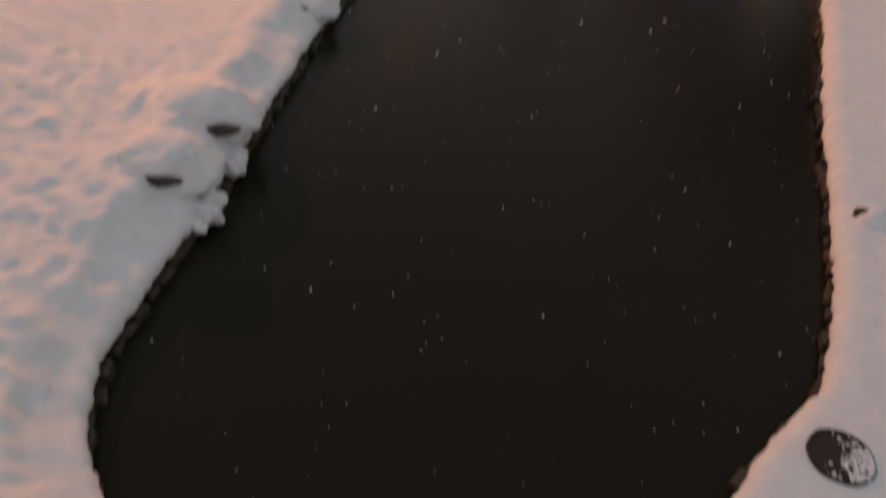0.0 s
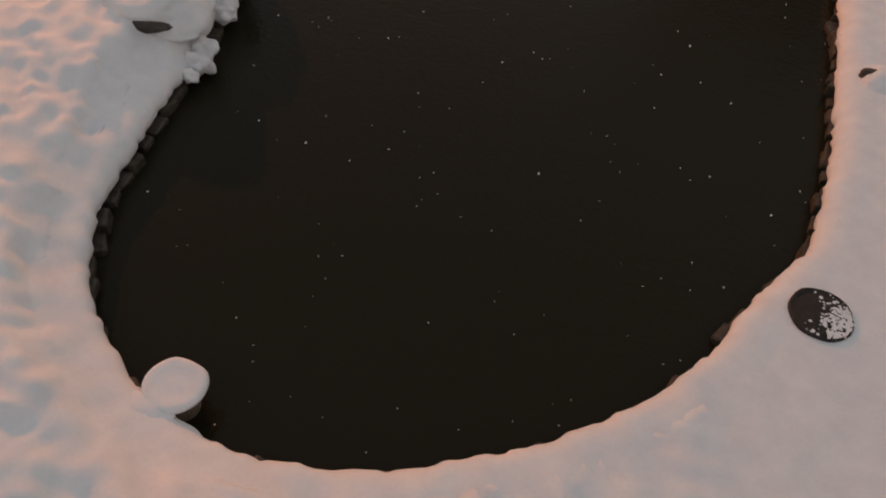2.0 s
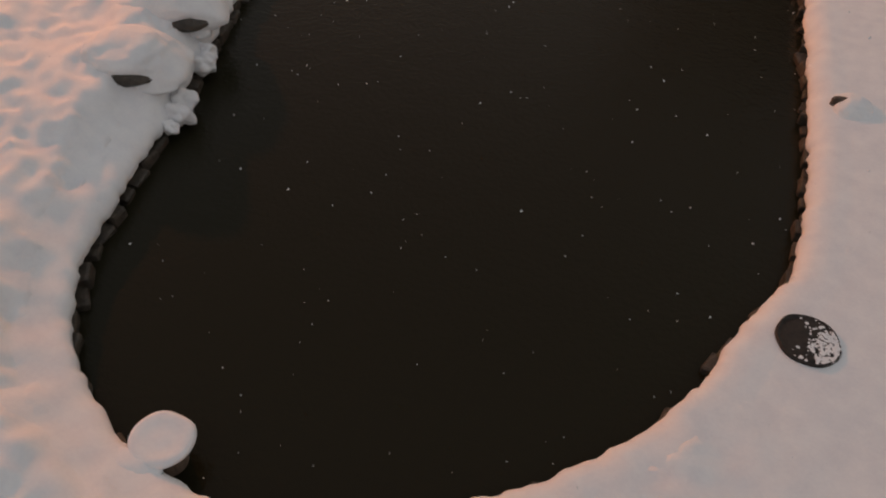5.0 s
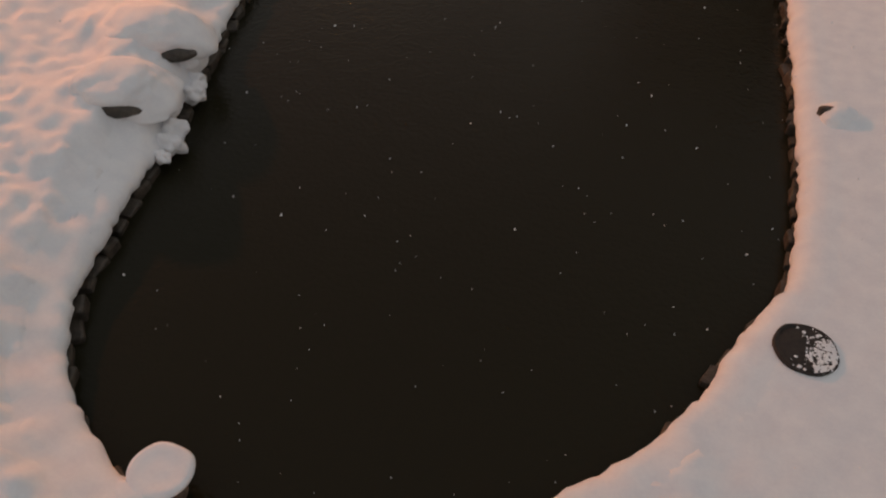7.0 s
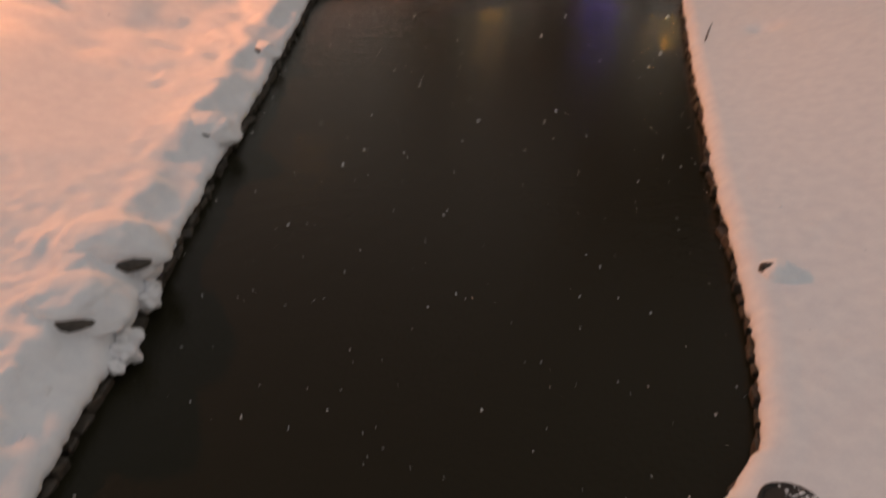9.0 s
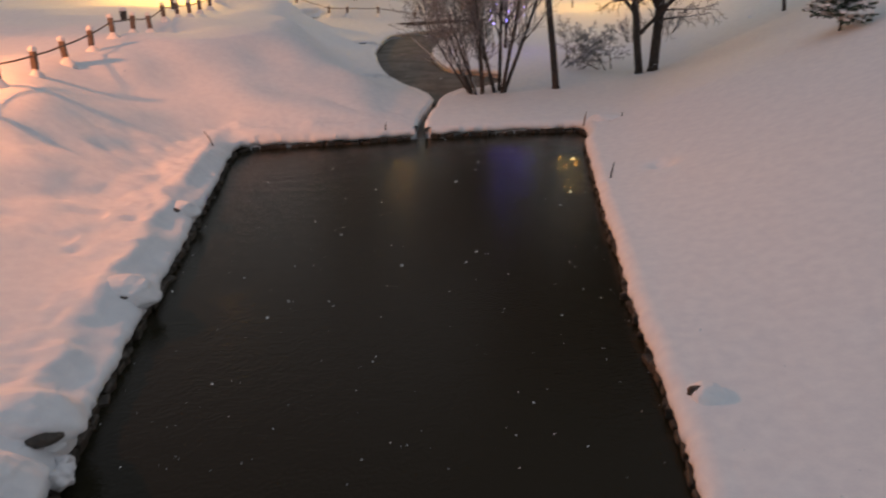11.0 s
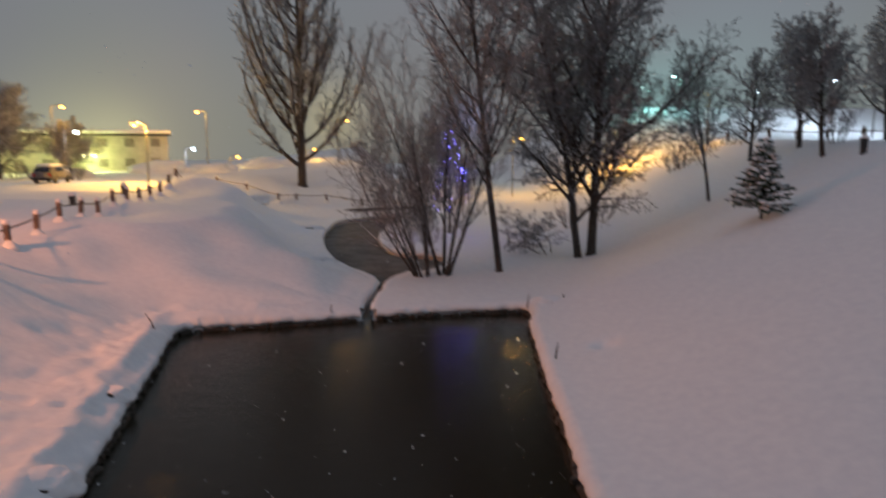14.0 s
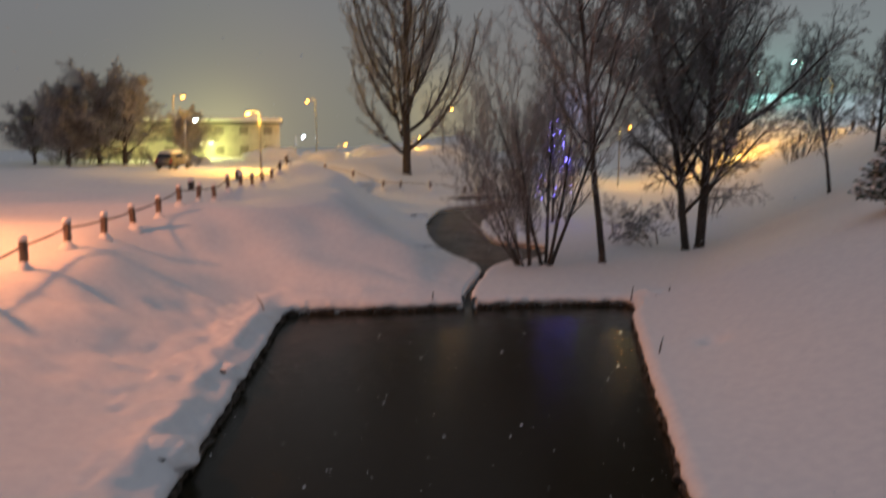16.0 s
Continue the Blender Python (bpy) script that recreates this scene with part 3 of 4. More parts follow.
# ---- fences ----
def fence(points, tall, label, rails=(0.8,), wide=0.21):
    ob = thing("post_fence", (*points[0], ground(*points[0])), 0, label, "fence")
    tops = []
    for k, (x, y) in enumerate(points):
        z = ground(x, y)
        rng = random.Random(k * 7 + 3)
        lean = Matrix.Rotation(radians(rng.uniform(-5, 5)), 3, "Y")
        place = Vector((x, y, z)) - ob.location
        bm = box(wide, wide, tall + 0.5, (0, 0, tall / 2 - 0.25), 0.02)
        for v in bm.verts:
            v.co = lean @ v.co
        post = part("post", bm, WOOD, ob, soft=False)
        post.location = place
        cap = part("snow_cap", lathe([(wide * 0.45, -0.01), (wide * 0.72, 0.02), (wide * 0.74, 0.09), (wide * 0.55, 0.17), (wide * 0.2, 0.21)], 10, 0.25, k), SNOW, post)
        cap.location = lean @ Vector((0, 0, tall))
        drift = part("snow_drift", lathe([(wide * 1.9, -0.25), (wide * 1.5, 0.02), (wide * 0.95, 0.14), (wide * 0.6, 0.26)], 12, 0.3, k + 40), SNOW, post)
        tops.append(place)
    for a, b in zip(tops, tops[1:]):
        for h in rails:
            pa, pb = a + Vector((0, 0, tall * h)), b + Vector((0, 0, tall * h))
            middle = pa.lerp(pb, 0.5) - Vector((0, 0, 0.025))
            put("rail", *tubes([(pa, middle, 0.035, 0.035), (middle, pb, 0.035, 0.035)], 6), WOOD, ob)
    return ob


fence([(-13.95 - 0.0377 * (28 + 3 * i), 27.7 + 3.01 * i) for i in range(-2, 16)], 0.92, "weathered wooden post and rail fence capped with snow")
fence([(-15.1, 76.5), (-12.37, 76.5), (-9.3, 75.5), (-7.69, 76.2), (-4.9, 78.3), (-1.5, 79.5), (2.0, 80)], 0.85, "low wooden fence running down to the stream")
fence([(31.0, 78.5), (32.4, 75.3), (33.2, 72.6), (33.6, 69.8), (34.4, 67.0), (35.4, 64.3), (36.6, 61.7), (38.0, 59.2), (39.6, 56.8), (41.4, 54.5)], 0.95, "wooden fence posts along the hilltop path", wide=0.22)


# ---- street lamps ----
def street_lamp(x, y, top, colour, watts, glass, label, size=0.15, arm=0.8, turn=0.0, group="street lamps"):
    z = ground(x, y)
    ob = thing("street_lamp", (x, y, z), turn, label, "street lamp", group)
    h = top - z
    put("pole", *tubes([(Vector((0, 0, -0.3)), Vector((0, 0, h * 0.5)), 0.09, 0.075), (Vector((0, 0, h * 0.5)), Vector((0, 0, h + 0.15)), 0.075, 0.05)], 10), STEEL, ob)
    put("arm", *tubes([(Vector((0, 0, h + 0.12)), Vector((arm * 0.5, 0, h + 0.3)), 0.045, 0.04), (Vector((arm * 0.5, 0, h + 0.3)), Vector((arm, 0, h + 0.28)), 0.04, 0.035)], 8), STEEL, ob)
    head = part("head", box(0.6, 0.26, 0.11, (arm + 0.2, 0, h + 0.28), 0.05), STEEL, ob)
    bm = bmesh.new()
    bmesh.ops.create_uvsphere(bm, u_segments=14, v_segments=8, radius=size)
    for v in bm.verts:
        v.co = Vector((v.co.x * 1.4 + arm + 0.25, v.co.y, v.co.z * 0.9 + h + 0.12))
    part("lens", bm, glass, head, "glowing lamp glass")
    if watts:
        spot = pose(x, y, z, 0, 0, turn) @ Vector((arm + 0.25, 0, h - 0.35))
        lamp("street_light", spot, colour, watts, 0.4)
    return ob


AMBER_GLASS, COOL_GLASS, TEAL_GLASS = glow("amber_lamp_glass", (1.0, 0.5, 0.07), 9), glow("cool_lamp_glass", (0.85, 0.95, 1.0), 16), glow("mint_lamp_glass", (0.6, 1.0, 0.85), 14)
SODIUM_GLASS = glow("sodium_lamp_glass", (1.0, 0.42, 0.14), 30)
BLUE_GLASS = glow("blue_lamp_glass", (0.2, 0.17, 1.0), 12)
for x, y, top, col, watts, glass, label, turn in [
        (-20.0, 71.3, 8.75, AMBER, 4200, AMBER_GLASS, "tall street lamp with an amber glow in the snowfall", 180),
        (-20.6, 99, 10.6, AMBER, 1100, AMBER_GLASS, "far street lamp with an amber glow", 180),
        (-31.3, 80, 10.5, AMBER, 400, AMBER_GLASS, "amber street lamp among bare trees", 0),
        (-28.5, 75.5, 8.1, COOL, 120, COOL_GLASS, "white street lamp beside the parked car", 0),
        (-24.0, 102, 6.1, COOL, 350, COOL_GLASS, "low white lamp over a snowy yard", 0),
        (-41.0, 90, 7.0, (1.0, 0.85, 0.2), 700, AMBER_GLASS, "yellow yard lamp behind the garden trees", 0),
        (-19.0, 105, 5.0, AMBER, 300, AMBER_GLASS, "small far amber lamp", 0),
        (-4.6, 98, 9.6, AMBER, 220, AMBER_GLASS, "amber street lamp glowing behind a bare tree", 0),
        (-9.0, 104, 6.0, AMBER, 220, AMBER_GLASS, "low amber lamp behind the bare tree", 0),
        (25.5, 86, 8.0, AMBER, 2800, AMBER_GLASS, "amber street lamp over the road behind the hill", 0),
        (16.0, 92, 7.5, AMBER, 900, AMBER_GLASS, "amber street lamp hidden among trunks", 0),
        (33.5, 78, 12.0, AMBER, 900, AMBER_GLASS, "narrow amber street lamp on the hilltop", 180),
        (40.5, 103.5, 15.7, TEAL, 900, TEAL_GLASS, "tall mint-white floodlight over a snowfield", 180),
        (36.0, 103, 14.2, TEAL, 900, TEAL_GLASS, "tall mint-white floodlight over a snowfield", 180),
        (44.9, 93.5, 13.2, COOL, 0, COOL_GLASS, "small white lamp far behind the hill trees", 0),
        (46.5, 93.2, 13.1, COOL, 0, COOL_GLASS, "small white lamp far behind the hill trees", 0),
        (50.9, 92, 14.6, COOL, 1100, COOL_GLASS, "small white lamp far behind the hill trees", 0),
        (53.5, 91.2, 14.5, COOL, 0, COOL_GLASS, "small white lamp far behind the hill trees", 0),
        (57, 87, 15.0, COOL, 1100, COOL_GLASS, "small white lamp far behind the hill trees", 0)]:
    street_lamp(x, y, top, col, watts, glass, label, turn=turn)
street_lamp(-23.0, 24.5, 10.2, SODIUM, 8300, SODIUM_GLASS, "orange sodium street lamp over the snowy bank")

blue = thing("festive_lamp", (6.55, 59.6, ground(6.55, 59.6)), 0, "blue glowing lamp on a short pole behind shrubs", "lamp")
put("pole", *tubes([(Vector((0, 0, -0.3)), Vector((0, 0, 4.7)), 0.05, 0.04)], 8), STEEL, blue)
bm = bmesh.new()
bmesh.ops.create_uvsphere(bm, u_segments=14, v_segments=8, radius=0.2)
bmesh.ops.translate(bm, verts=bm.verts, vec=(0, 0, 4.85))
part("globe", bm, BLUE_GLASS, blue, "glowing blue globe")
lamp("blue_light", (6.5, 59.1, ground(6.55, 59.6) + 4.8), BLUE, 20, 0.2)

lit_tree = tree("decorated_tree", 5.6, 60.2, 8.5, 0.12, 33, "small bare tree hung with tiny blue lights", limbs=[22, 14, 8], start=[0.15, 0.1, 0.1], angle=[50, 42, 42],
                share=[0.5, 0.45, 0.42], thin=0.016, bits=[9, 7, 4, 3])
rng = random.Random(31)
knots = [Vector((math.sin(k * 1.9) * (2.7 - 0.03 * k) * rng.uniform(0.3, 1.05), math.cos(k * 1.9) * 1.2, 1.8 + 0.085 * k)) for k in range(72)]
put("cable", *tubes([(a, b, 0.010, 0.010) for a, b in zip(knots, knots[1:])], 4), CREOSOTE, lit_tree)
for p in knots:
    bm = bmesh.new()
    bmesh.ops.create_icosphere(bm, subdivisions=1, radius=rng.uniform(0.02, 0.065))
    part("bulb", bm, BLUE_GLASS, lit_tree, "tiny glowing blue bulb").location = p
lamp("tree_light", (5.6, 59.7, ground(5.6, 60.2) + 5.2), BLUE, 40, 0.5)


# ---- house, car, bins ----
def house(x, y, wide, deep, tall, turn, label):
    ob = thing("low_house", (x, y, ground(x, y) - 0.2), turn, label, "house")
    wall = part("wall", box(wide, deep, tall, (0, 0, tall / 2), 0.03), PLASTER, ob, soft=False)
    part("roof", box(wide + 0.7, deep + 0.7, 0.3, (0, 0, tall + 0.15), 0.06), CREOSOTE, ob, soft=False)
    part("roof_snow", box(wide + 0.7, deep + 0.7, 0.45, (0, 0, tall + 0.5), 0.18), SNOW, ob, "thick snow on the flat roof")
    k = int(wide // 3)
    for level in (1.2, 3.6):
        if level + 0.7 > tall:
            continue
        for i in range(k):
            wx = -wide / 2 + (i + 0.5) * wide / k
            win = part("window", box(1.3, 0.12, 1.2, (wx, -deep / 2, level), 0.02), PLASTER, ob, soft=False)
            part("pane", box(1.1, 0.06, 1.0, (wx, -deep / 2 - 0.05, level), 0.01), MIST_PANE, win, soft=False)
    return ob


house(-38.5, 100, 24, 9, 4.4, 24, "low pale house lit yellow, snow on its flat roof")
for dx in (0, 1.1):
    w = thing("wall_lamp", (-34.5 + dx, 96.55 + dx * 0.445, 5.6), 0, "bright pale lamp fixed on the house wall", "lamp", "house wall lamps")
    part("bracket", box(0.12, 0.35, 0.12, (0, 0.18, 0.2), 0.02), STEEL, w)
    part("shade", lathe([(0.05, 0.34), (0.28, 0.2), (0.3, 0.12), (0.1, 0.14)], 12), STEEL, w)
    bm = bmesh.new()
    bmesh.ops.create_uvsphere(bm, u_segments=12, v_segments=8, radius=0.24)
    part("bulb", bm, glow("pale_bulb", (1.0, 0.95, 0.45), 18), w, "glowing bulb")
lamp("house_light", (-33.4, 95.4, 5.4), (0.95, 0.95, 0.22), 800, 0.3)


def parked_car(x, y, turn):
    ob = thing("parked_car", (x, y, ground(x, y) - 0.05), turn, "grey estate car frosted over, thick snow on roof and bonnet", "car")
    side = [(-2.1, 0.35), (2.1, 0.35), (2.2, 0.75), (1.9, 0.98), (1.15, 1.05), (0.55, 1.5), (-1.6, 1.55), (-2.1, 1.02), (-2.2, 0.7)]
    bm = bmesh.new()
    a = [bm.verts.new((px, -0.86 if pz < 1.2 else -0.68, pz)) for px, pz in side]
    b = [bm.verts.new((px, 0.86 if pz < 1.2 else 0.68, pz)) for px, pz in side]
    bm.faces.new(a)
    bm.faces.new(b[::-1])
    for i in range(len(side)):
        bm.faces.new((a[i], a[(i + 1) % len(side)], b[(i + 1) % len(side)], b[i]))
    bmesh.ops.bevel(bm, geom=bm.edges[:], offset=0.06, segments=2, affect="EDGES")
    part("body", bm, PAINT, ob)
    for s in (-1, 1):
        part("side_window", box(1.5, 0.03, 0.34, (-0.45, s * 0.79, 1.26), 0.01, turn=Matrix.Rotation(radians(-s * -18), 3, "X")), DARK_GLASS, ob, "dark side glass", soft=False)
        part("tail_light", box(0.06, 0.2, 0.3, (-2.19, s * 0.66, 0.86), 0.02), RED_LENS, ob, "red tail light")
    part("rear_window", box(0.04, 1.2, 0.42, (-1.92, 0, 1.28), 0.01, turn=Matrix.Rotation(radians(42), 3, "Y")), DARK_GLASS, ob, "dark rear glass", soft=False)
    part("bumper", box(0.16, 1.6, 0.2, (-2.2, 0, 0.48), 0.05), RUBBER, ob)
    part("roof_snow", box(2.2, 1.3, 0.2, (-0.55, 0, 1.62), 0.09), SNOW, ob, "snow on the roof")
    part("bonnet_snow", box(0.95, 1.4, 0.16, (1.6, 0, 1.06), 0.07), SNOW, ob, "snow on the bonnet")
    for px in (-1.35, 1.35):
        for s in (-1, 1):
            bm = lathe([(0.2, -0.1), (0.3, -0.1), (0.33, -0.06), (0.33, 0.06), (0.3, 0.1), (0.2, 0.1)], 18)
            wheel = part("wheel", bm, RUBBER, ob)
            wheel.matrix_basis = pose(px, s * 0.8, 0.33, 90, 0, 0)
            part("rim", lathe([(0.05, -0.09), (0.2, -0.105), (0.2, 0.105), (0.05, 0.09)], 12), STEEL, wheel)
    return ob


parked_car(-28.4, 71.9, 90)


def bin_box(x, y, h):
    ob = thing("litter_bin", (x, y, ground(x, y)), 12, "dark litter bin with a cap of snow by the fence", "bin", "litter bins")
    part("body", lathe([(0.16, -0.2), (0.18, 0.0), (0.2, h * 0.85), (0.22, h * 0.86), (0.22, h)], 14), CREOSOTE, ob)
    part("snow_cap", lathe([(0.2, h), (0.24, h + 0.06), (0.19, h + 0.18), (0.08, h + 0.24)], 14, 0.2, 3), SNOW, ob)


bin_box(-18.72, 50.2, 0.6)
bin_box(-19.04, 61.2, 0.7)
bin_box(27.2, 42.2, 0.85)


def snow_heap(x, y, wide, deep, tall, seed):
    """A ploughed-up heap of snow."""
    bm = bmesh.new()
    bmesh.ops.create_icosphere(bm, subdivisions=4, radius=1)
    for v in bm.verts:
        p = v.co
        k = 1 + 0.35 * noise.noise(p * 1.7 + Vector((seed, 0, 0))) + 0.12 * noise.noise(p * 5 + Vector((0, seed, 0)))
        v.co = Vector((p.x * wide * k, p.y * deep * k, p.z * tall * k if p.z > 0 else p.z * 0.4))
    ob = part("snow_bank", bm, SNOW)
    ob.location = (x, y, ground(x, y) - 0.1)
    tagged(ob, "ploughed heap of snow beside the road", "snow bank", "ploughed snow")


for k, (x, y, w, d, h) in enumerate([(-24.5, 93, 3.6, 1.8, 1.5), (-18.5, 92, 3.0, 1.6, 1.3), (-12.5, 97, 3.5, 1.8, 1.2), (-32.5, 86, 3.0, 1.4, 0.9),
                                     (-16.8, 71, 2.6, 1.6, 0.7), (-11.5, 70, 2.4, 2.0, 0.8)]):
    snow_heap(x, y, w, d, h, k * 2.3)
for k in range(9):
    tree("brush_shrub", -46 + k * 2.1, 83.5 - 0.5 * k, 1.5, 0.04, 120 + k, "low snow-dusted hedge shrub by the garden", stems=7, fan=0.7, limbs=[7, 5], levels=2, start=[0.2, 0.1],
         angle=[36, 40], share=[0.5, 0.4], thin=0.018, group="garden hedge", thick=0.03, snow=0.5)


# ---- stones and odds and ends round the pond ----
def capped_stone(x, y, size, slot, turn, label, seed, group="rim stones", clumps=0, sink=0.14, shift=0.0):
    """A mound of snow over a stone whose dark edge shows in a slot at its front."""
    w, d, h = size
    ob = thing("capped_stone", (x, y, ground(x, y) - sink), turn, label, "stone", group)
    rng = random.Random(seed)
    bm = bmesh.new()
    bmesh.ops.create_icosphere(bm, subdivisions=5, radius=1)
    sw, sz, sh = slot
    front = -d * 0.60
    for v in bm.verts:
        p = v.co.copy()
        k = 1 + 0.13 * noise.noise(p * 1.4 + Vector((seed, 2, 1))) + 0.04 * noise.noise(p * 4.5 + Vector((seed, 7, 1)))
        q = Vector((math.copysign(abs(p.x) ** 0.8, p.x) * w * k, math.copysign(abs(p.y) ** 0.8, p.y) * d * k, (abs(p.z) ** 0.7 * h * k) if p.z > 0 else p.z * 0.25))
        flare = 1 + 0.36 * (1 - min(max(q.z, 0) / h, 1)) ** 2
        q.x, q.y = q.x * flare, q.y * (flare if q.y > 0 else 1)
        if q.y < 0 and abs(q.x) < sw * 1.15 and q.z > sz + sh * 0.4:  # the pillow bulges over the slot
            q.y -= 0.045 * (1 - (q.x / sw / 1.15) ** 2) * min(1, (q.z - sz - sh * 0.4) / 0.06)
        v.co = q
    part("snow_mound", bm, SNOW, ob, "thick rounded pillow of snow")
    bm = bmesh.new()
    bmesh.ops.create_icosphere(bm, subdivisions=3, radius=1)
    for v in bm.verts:  # a lens-shaped slab, thinning to both ends
        p = v.co.copy()
        v.co = Vector((p.x * sw * 0.56, p.y * 0.25, math.copysign(abs(p.z) ** 0.7, p.z) * sh * 0.5 * (1 - 0.55 * abs(p.x) ** 1.5)))
        v.co += Vector((0.03, 0.02, 0.03)) * noise.noise(p * 2.5 + Vector((seed, 0, 0)))
    bmesh.ops.rotate(bm, verts=bm.verts, cent=(0, 0, 0), matrix=Matrix.Rotation(radians(-14), 3, "X"))
    stone = part("stone", bm, STONE, ob, "dark wet stone edge", soft=False)
    zc = min(max(1 - (sz / h) ** 2, 0.05), 1) ** 0.5
    stone.location = (shift, -d * zc + 0.17, sz)
    for k in range(clumps):
        bm = bmesh.new()
        bmesh.ops.create_icosphere(bm, subdivisions=2, radius=1)
        s = rng.uniform(0.06, 0.14)
        for v in bm.verts:
            v.co = Vector((v.co.x * s * 1.3, v.co.y * s, v.co.z * s * 0.7)) * (1 + 0.5 * noise.noise(v.co * 2 + Vector((k, seed, 0))))
        c = part("snow_clump", bm, SNOW, ob)
        c.location = (w * rng.uniform(0.55, 0.85), rng.uniform(-0.75, 0.1) * d, rng.uniform(-0.12, 0.05))
    return ob


capped_stone(-6.56, 9.26, (0.68, 0.60, 0.52), (0.68, 0.10, 0.27), 3, "dark stone slab under a thick pillow of pond-side snow", 1, clumps=5, sink=0.29, shift=0.18)
capped_stone(-6.82, 10.92, (0.80, 0.68, 0.58), (0.56, 0.08, 0.25), 14, "dark stone slab half hidden by a large snow pillow", 2, clumps=5, sink=0.34, shift=0.52)
capped_stone(-7.12, 16.48, (0.62, 0.52, 0.46), (0.85, 0.15, 0.17), 0, "long dark slab under drifted snow on the bank", 3, clumps=2, sink=0.32)
capped_stone(-7.62, 22.55, (0.46, 0.42, 0.34), (0.60, 0.14, 0.22), -4, "dark slab end showing through the snow bank", 4, clumps=2, sink=0.25)
capped_stone(4.78, 11.9, (0.36, 0.32, 0.30), (0.26, 0.15, 0.27), -90, "short dark stone bollard with a broad cap of snow", 6)
capped_stone(7.75, 34.3, (0.7, 0.5, 0.34), (0.2, 0.1, 0.06), 0, "snow-covered stone at the corner of the dam", 7)
capped_stone(-5.3, 63.6, (0.9, 0.6, 0.4), (0.9, 0.12, 0.12), 0, "snow-capped stone beside the stream", 8)
capped_stone(-3.6, 47.0, (0.9, 0.5, 0.35), (0.9, 0.10, 0.10), 0, "snow-capped stone beside the stream", 9)

def snow_chunk(x, y, z, size, seed):
    """A broken lump of snow hanging at the water's edge."""
    bm = bmesh.new()
    bmesh.ops.create_icosphere(bm, subdivisions=4, radius=1)
    for v in bm.verts:
        p = v.co.copy()
        k = 1 + 0.6 * noise.noise(p * 1.3 + Vector((seed, 0, 3))) + 0.10 * noise.noise(p * 3.5 + Vector((0, seed, 1)))
        v.co = Vector((p.x * size * k, p.y * size * 0.8 * k, p.z * size * 0.9 * k))
    ob = part("snow_chunk", bm, SNOW)
    ob.location = (x, y, z)
    tagged(ob, "broken lump of snow clinging to the pond's edge", "snow", "snow lumps")


for k, (x, y, z, size) in enumerate([(-5.86, 10.2, 0.28, 0.2), (-5.96, 10.5, 0.3, 0.17), (-5.66, 8.85, 0.26, 0.2), (-5.74, 9.15, 0.3, 0.2), (-5.68, 8.55, 0.22, 0.13)]):
    snow_chunk(x, y, z, size, k * 3.7)

# round snow-capped pile standing in the water by the bank
pile = thing("mooring_post", (-3.33, 3.52, -0.44), 0, "round wooden post in the water with a disc of snow", "post")
part("post", lathe([(0.20, -0.2), (0.21, 0.4), (0.20, 0.84)], 18, 0.05, 2), WOOD, pile)
part("snow_cap", lathe([(0.10, 0.82), (0.28, 0.82), (0.335, 0.845), (0.35, 0.88), (0.335, 0.915), (0.29, 0.93), (0.22, 0.915), (0.15, 0.90), (0.08, 0.905), (0.03, 0.91)], 32, 0.07, 5), SNOW, pile, "flat round cap of snow with a shallow dish")
bm = bmesh.new()
bmesh.ops.create_icosphere(bm, subdivisions=3, radius=1)
for v in bm.verts:
    p = v.co * (1 + 0.2 * noise.noise(v.co * 2.2))
    v.co = Vector((p.x * 0.34 - 0.20, p.y * 0.22 - 0.34, p.z * 0.10 + 0.83))
part("snow_neck", bm, SNOW, pile, "neck of snow joining the cap to the bank")

# round dark lid in the snow, half dusted
lid = thing("well_lid", (3.58, 6.66, ground(3.58, 6.66) - 0.02), 10, "round dark lid bare of snow with white patches", "lid")
part("rim", lathe([(0.36, 0.0), (0.395, -0.02), (0.395, 0.05), (0.375, 0.07), (0.355, 0.05)], 32, 0.06, 1), BLACK_LID, lid)
part("cover", lathe([(0.37, -0.02), (0.37, 0.045), (0.3, 0.055), (0.05, 0.06)], 32), BLACK_LID, lid)
rng = random.Random(4)
verts, faces = [], []
for k in range(290):
    a, r = rng.gauss(-0.5, 0.75), 0.37 * math.sqrt(rng.random())
    c = Vector((r * math.cos(a), r * math.sin(a), 0.058))
    s = rng.uniform(0.008, 0.04) * (0.5 + r)
    b = len(verts)
    n = 7
    verts += [c + Vector((math.cos(6.283 * i / n) * s * rng.uniform(0.7, 1.2), math.sin(6.283 * i / n) * s * rng.uniform(0.7, 1.2), 0)) for i in range(n)] + [c + Vector((0, 0, s * 0.5))]
    faces += [(b + i, b + (i + 1) % n, b + n) for i in range(n)]
tagged(put("snow_dusting", verts, faces, SNOW, lid, "scattered clumps of snow"), kind="stuff")


def stick(x, y, tall, lean, seed, label="thin dark twig sticking out of the snow"):
    ob = tagged(put("dead_twig", *tubes([(Vector((0, 0, -0.1)), Vector((lean * 0.4, 0, tall * 0.5)), 0.03, 0.025), (Vector((lean * 0.4, 0, tall * 0.5)), Vector((lean, 0.05, tall)), 0.025, 0.01)], 6), BARK), label, "twig", "bank twigs")
    ob.location = (x, y, ground(x, y))


stick(5.95, 25.3, 0.55, 0.12, 1)
stick(6.62, 33.75, 0.55, 0.1, 2)
stick(-2.0, 33.4, 0.35, 0.02, 3)
stick(-8.4, 29.8, 0.6, -0.35, 4)
stick(8.3, 34.0, 0.2, 0.05, 5)

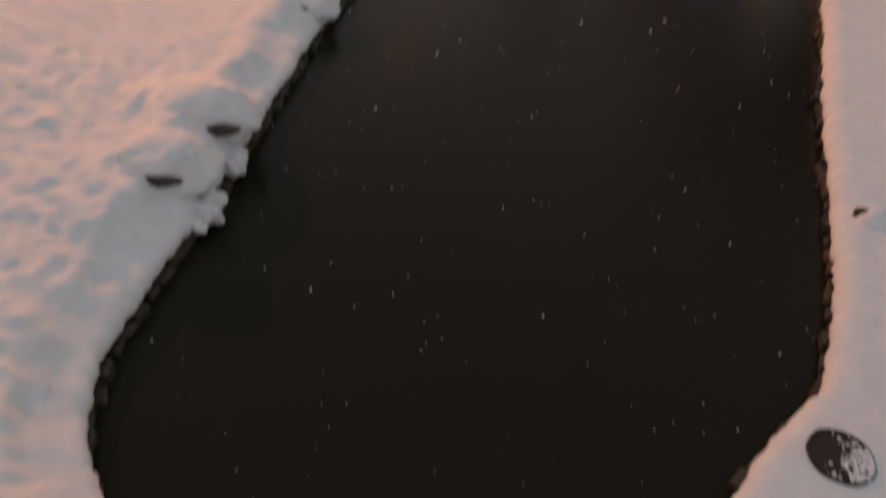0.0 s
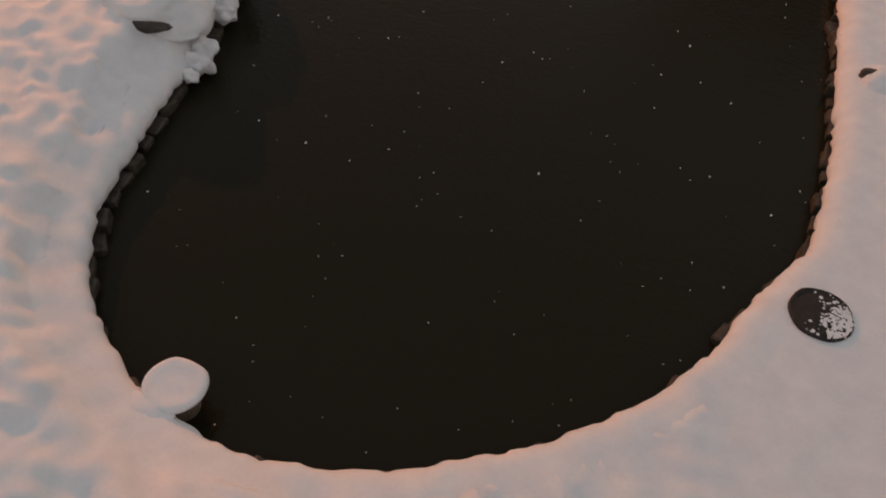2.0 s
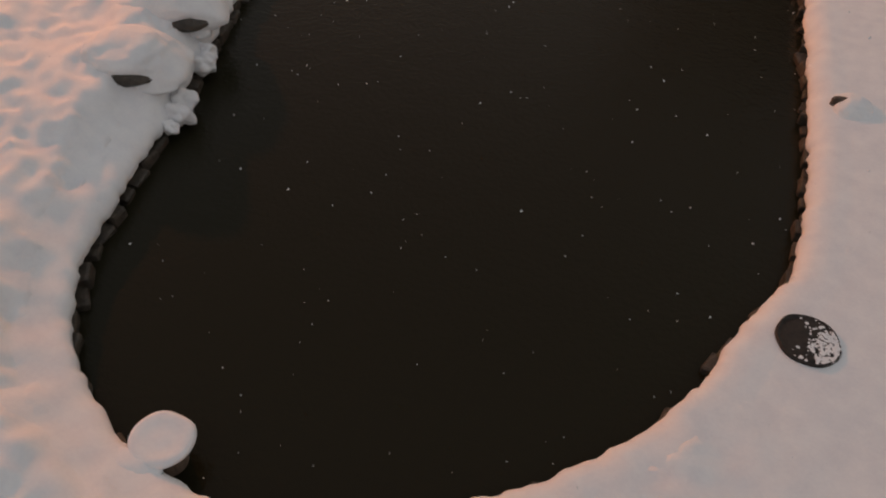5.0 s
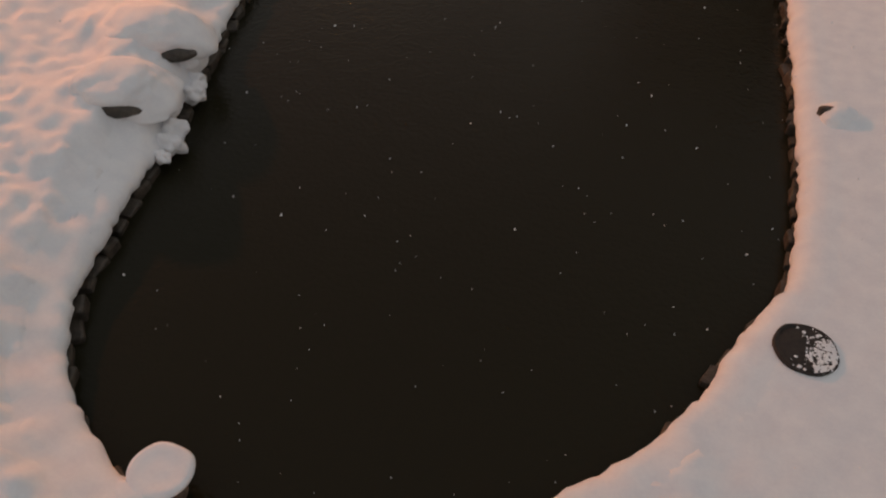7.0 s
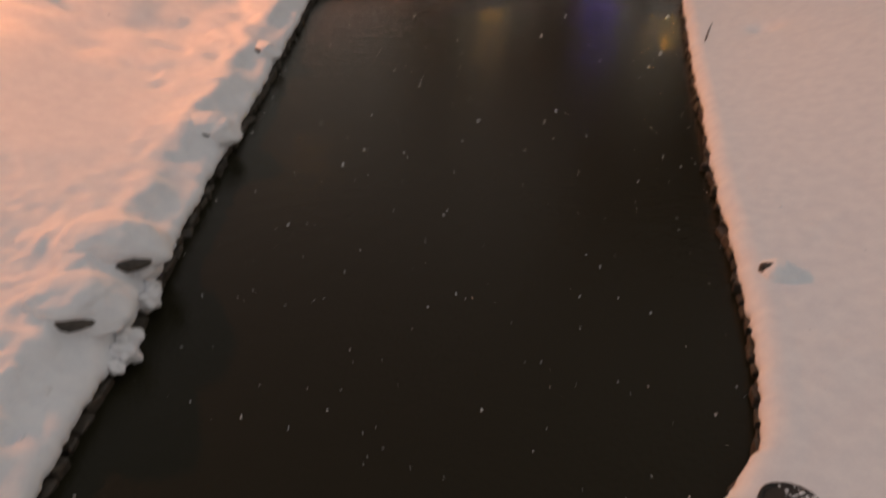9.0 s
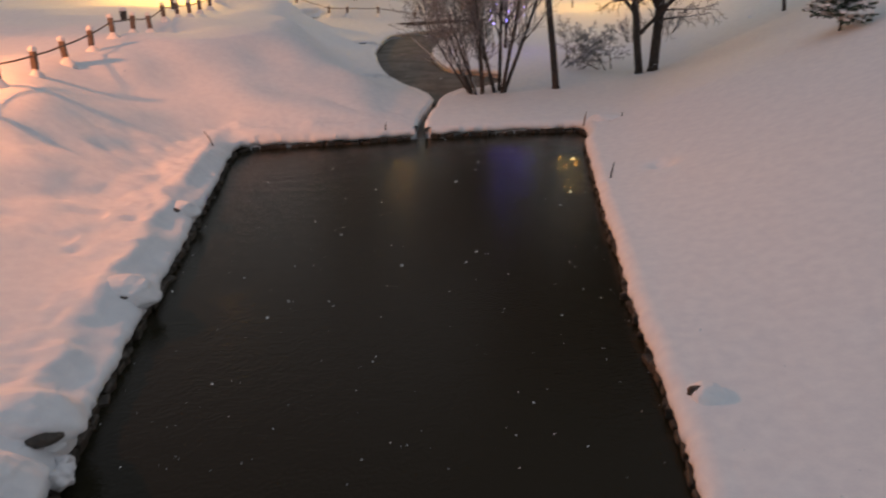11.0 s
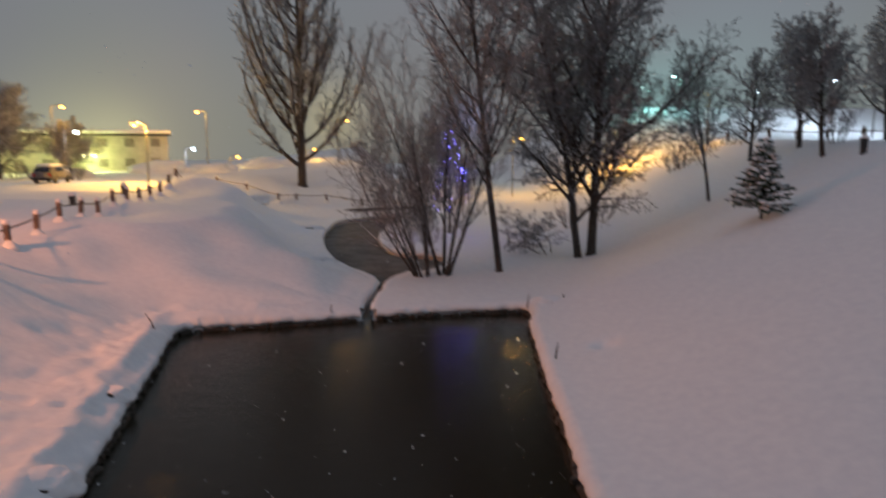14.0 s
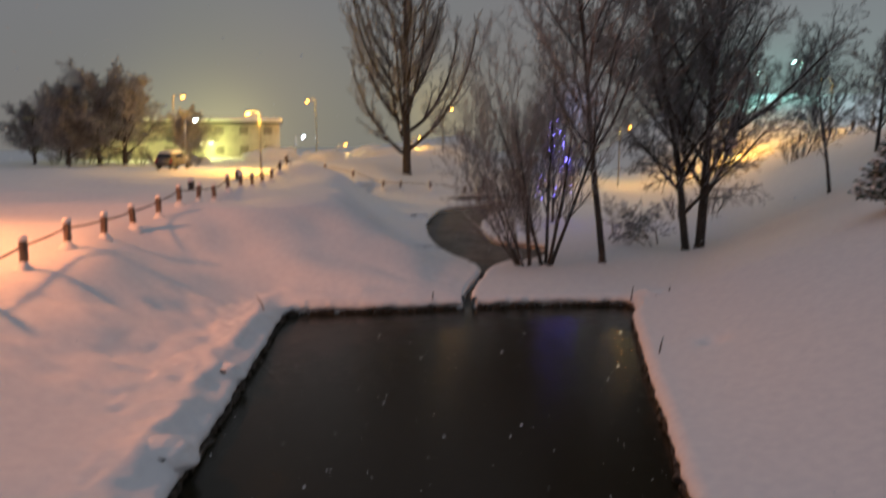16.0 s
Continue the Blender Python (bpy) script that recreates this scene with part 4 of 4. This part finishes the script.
log = thing("fallen_log", (-3.6, 76.8, 0.5), 4, "dark fallen trunk lying across the head of the stream", "log")
put("trunk", *tubes([(Vector((0, 0, 0.1)), Vector((3.5, 0, 0.35)), 0.2, 0.17), (Vector((3.5, 0, 0.35)), Vector((9, 0.3, 0.5)), 0.17, 0.1)], 10), BARK, log)
put("snow_load", *tubes([(Vector((3, 0, 0.47)), Vector((8.8, 0.3, 0.62)), 0.12, 0.07)], 8), SNOW, log)

# snow in the air
rng = random.Random(12)
verts, faces = [], []
while len(verts) < 4 * 3200:
    a, r, z = rng.uniform(-0.75, 0.75), rng.uniform(3.2, 42) , rng.uniform(0.3, 12)
    p = Vector((r * math.sin(a), r * math.cos(a), z))
    if z < ground(p.x, p.y) + 0.2:
        continue
    s, k = rng.uniform(0.004, 0.010), len(verts)
    fall = Vector((rng.uniform(-0.4, 0.4), rng.uniform(-0.4, 0.4), 1)).normalized() * s * 1.5
    verts += [p + Vector((s, 0, 0)), p + Vector((-s * 0.5, s * 0.87, 0)), p + Vector((-s * 0.5, -s * 0.87, 0)), p + fall]
    faces += [(k, k + 2, k + 1), (k, k + 1, k + 3), (k + 1, k + 2, k + 3), (k + 2, k, k + 3)]
tagged(put("snowflakes", verts, faces, SNOW, soft=False), "fine white snowflakes drifting in the night air", "snow", kind="stuff")

# ---- stones of the pond wall, one by one ----
wall_line = np.array(even(POND, 0.1))
area = np.sum(wall_line[:, 0] * np.roll(wall_line[:, 1], -1) - np.roll(wall_line[:, 0], -1) * wall_line[:, 1])
gaps = np.hypot(*(np.roll(wall_line, -1, 0) - wall_line).T)
along = np.concatenate([[0], np.cumsum(gaps)])
shapes = []
for k in range(6):
    bm = box(0.40, 0.30, 0.52, (0, 0, 0), 0.05)
    for v in bm.verts:
        v.co += Vector((0.06, 0.06, 0.07)) * noise.noise(v.co * 4 + Vector((k * 3.1, 0, 0)))
    me = bpy.data.meshes.new("stone")
    bm.to_mesh(me)
    bm.free()
    me.materials.append(STONE)
    shapes.append(me)
wall = tagged(new("pond_wall"), "low dark rough stone wall round the pond", "wall", kind="structure")
rng = random.Random(9)
at = 0.0
while at < along[-1] - 0.2:
    i = min(int(np.searchsorted(along, at)), len(wall_line) - 1)
    p, q = wall_line[i], wall_line[(i + 1) % len(wall_line)]
    t = (q - p) / (np.hypot(*(q - p)) + 1e-9)
    out = np.array([t[1], -t[0]]) * (1 if area > 0 else -1)
    c = p + out * rng.uniform(0.0, 0.12)
    if not (-0.75 < c[0] < 0.0 and c[1] > 33):
        s = new("stone", shapes[rng.randrange(6)])
        s.parent = wall
        s.matrix_basis = pose(c[0], c[1], -0.10 + rng.uniform(-0.06, 0.05), rng.uniform(-9, 9), rng.uniform(-9, 9), math.degrees(math.atan2(t[1], t[0])) + rng.uniform(-14, 14)) @ Matrix.Diagonal((rng.uniform(0.65, 1.1), rng.uniform(0.7, 1.15), rng.uniform(0.75, 1.1), 1))
    at += 0.38
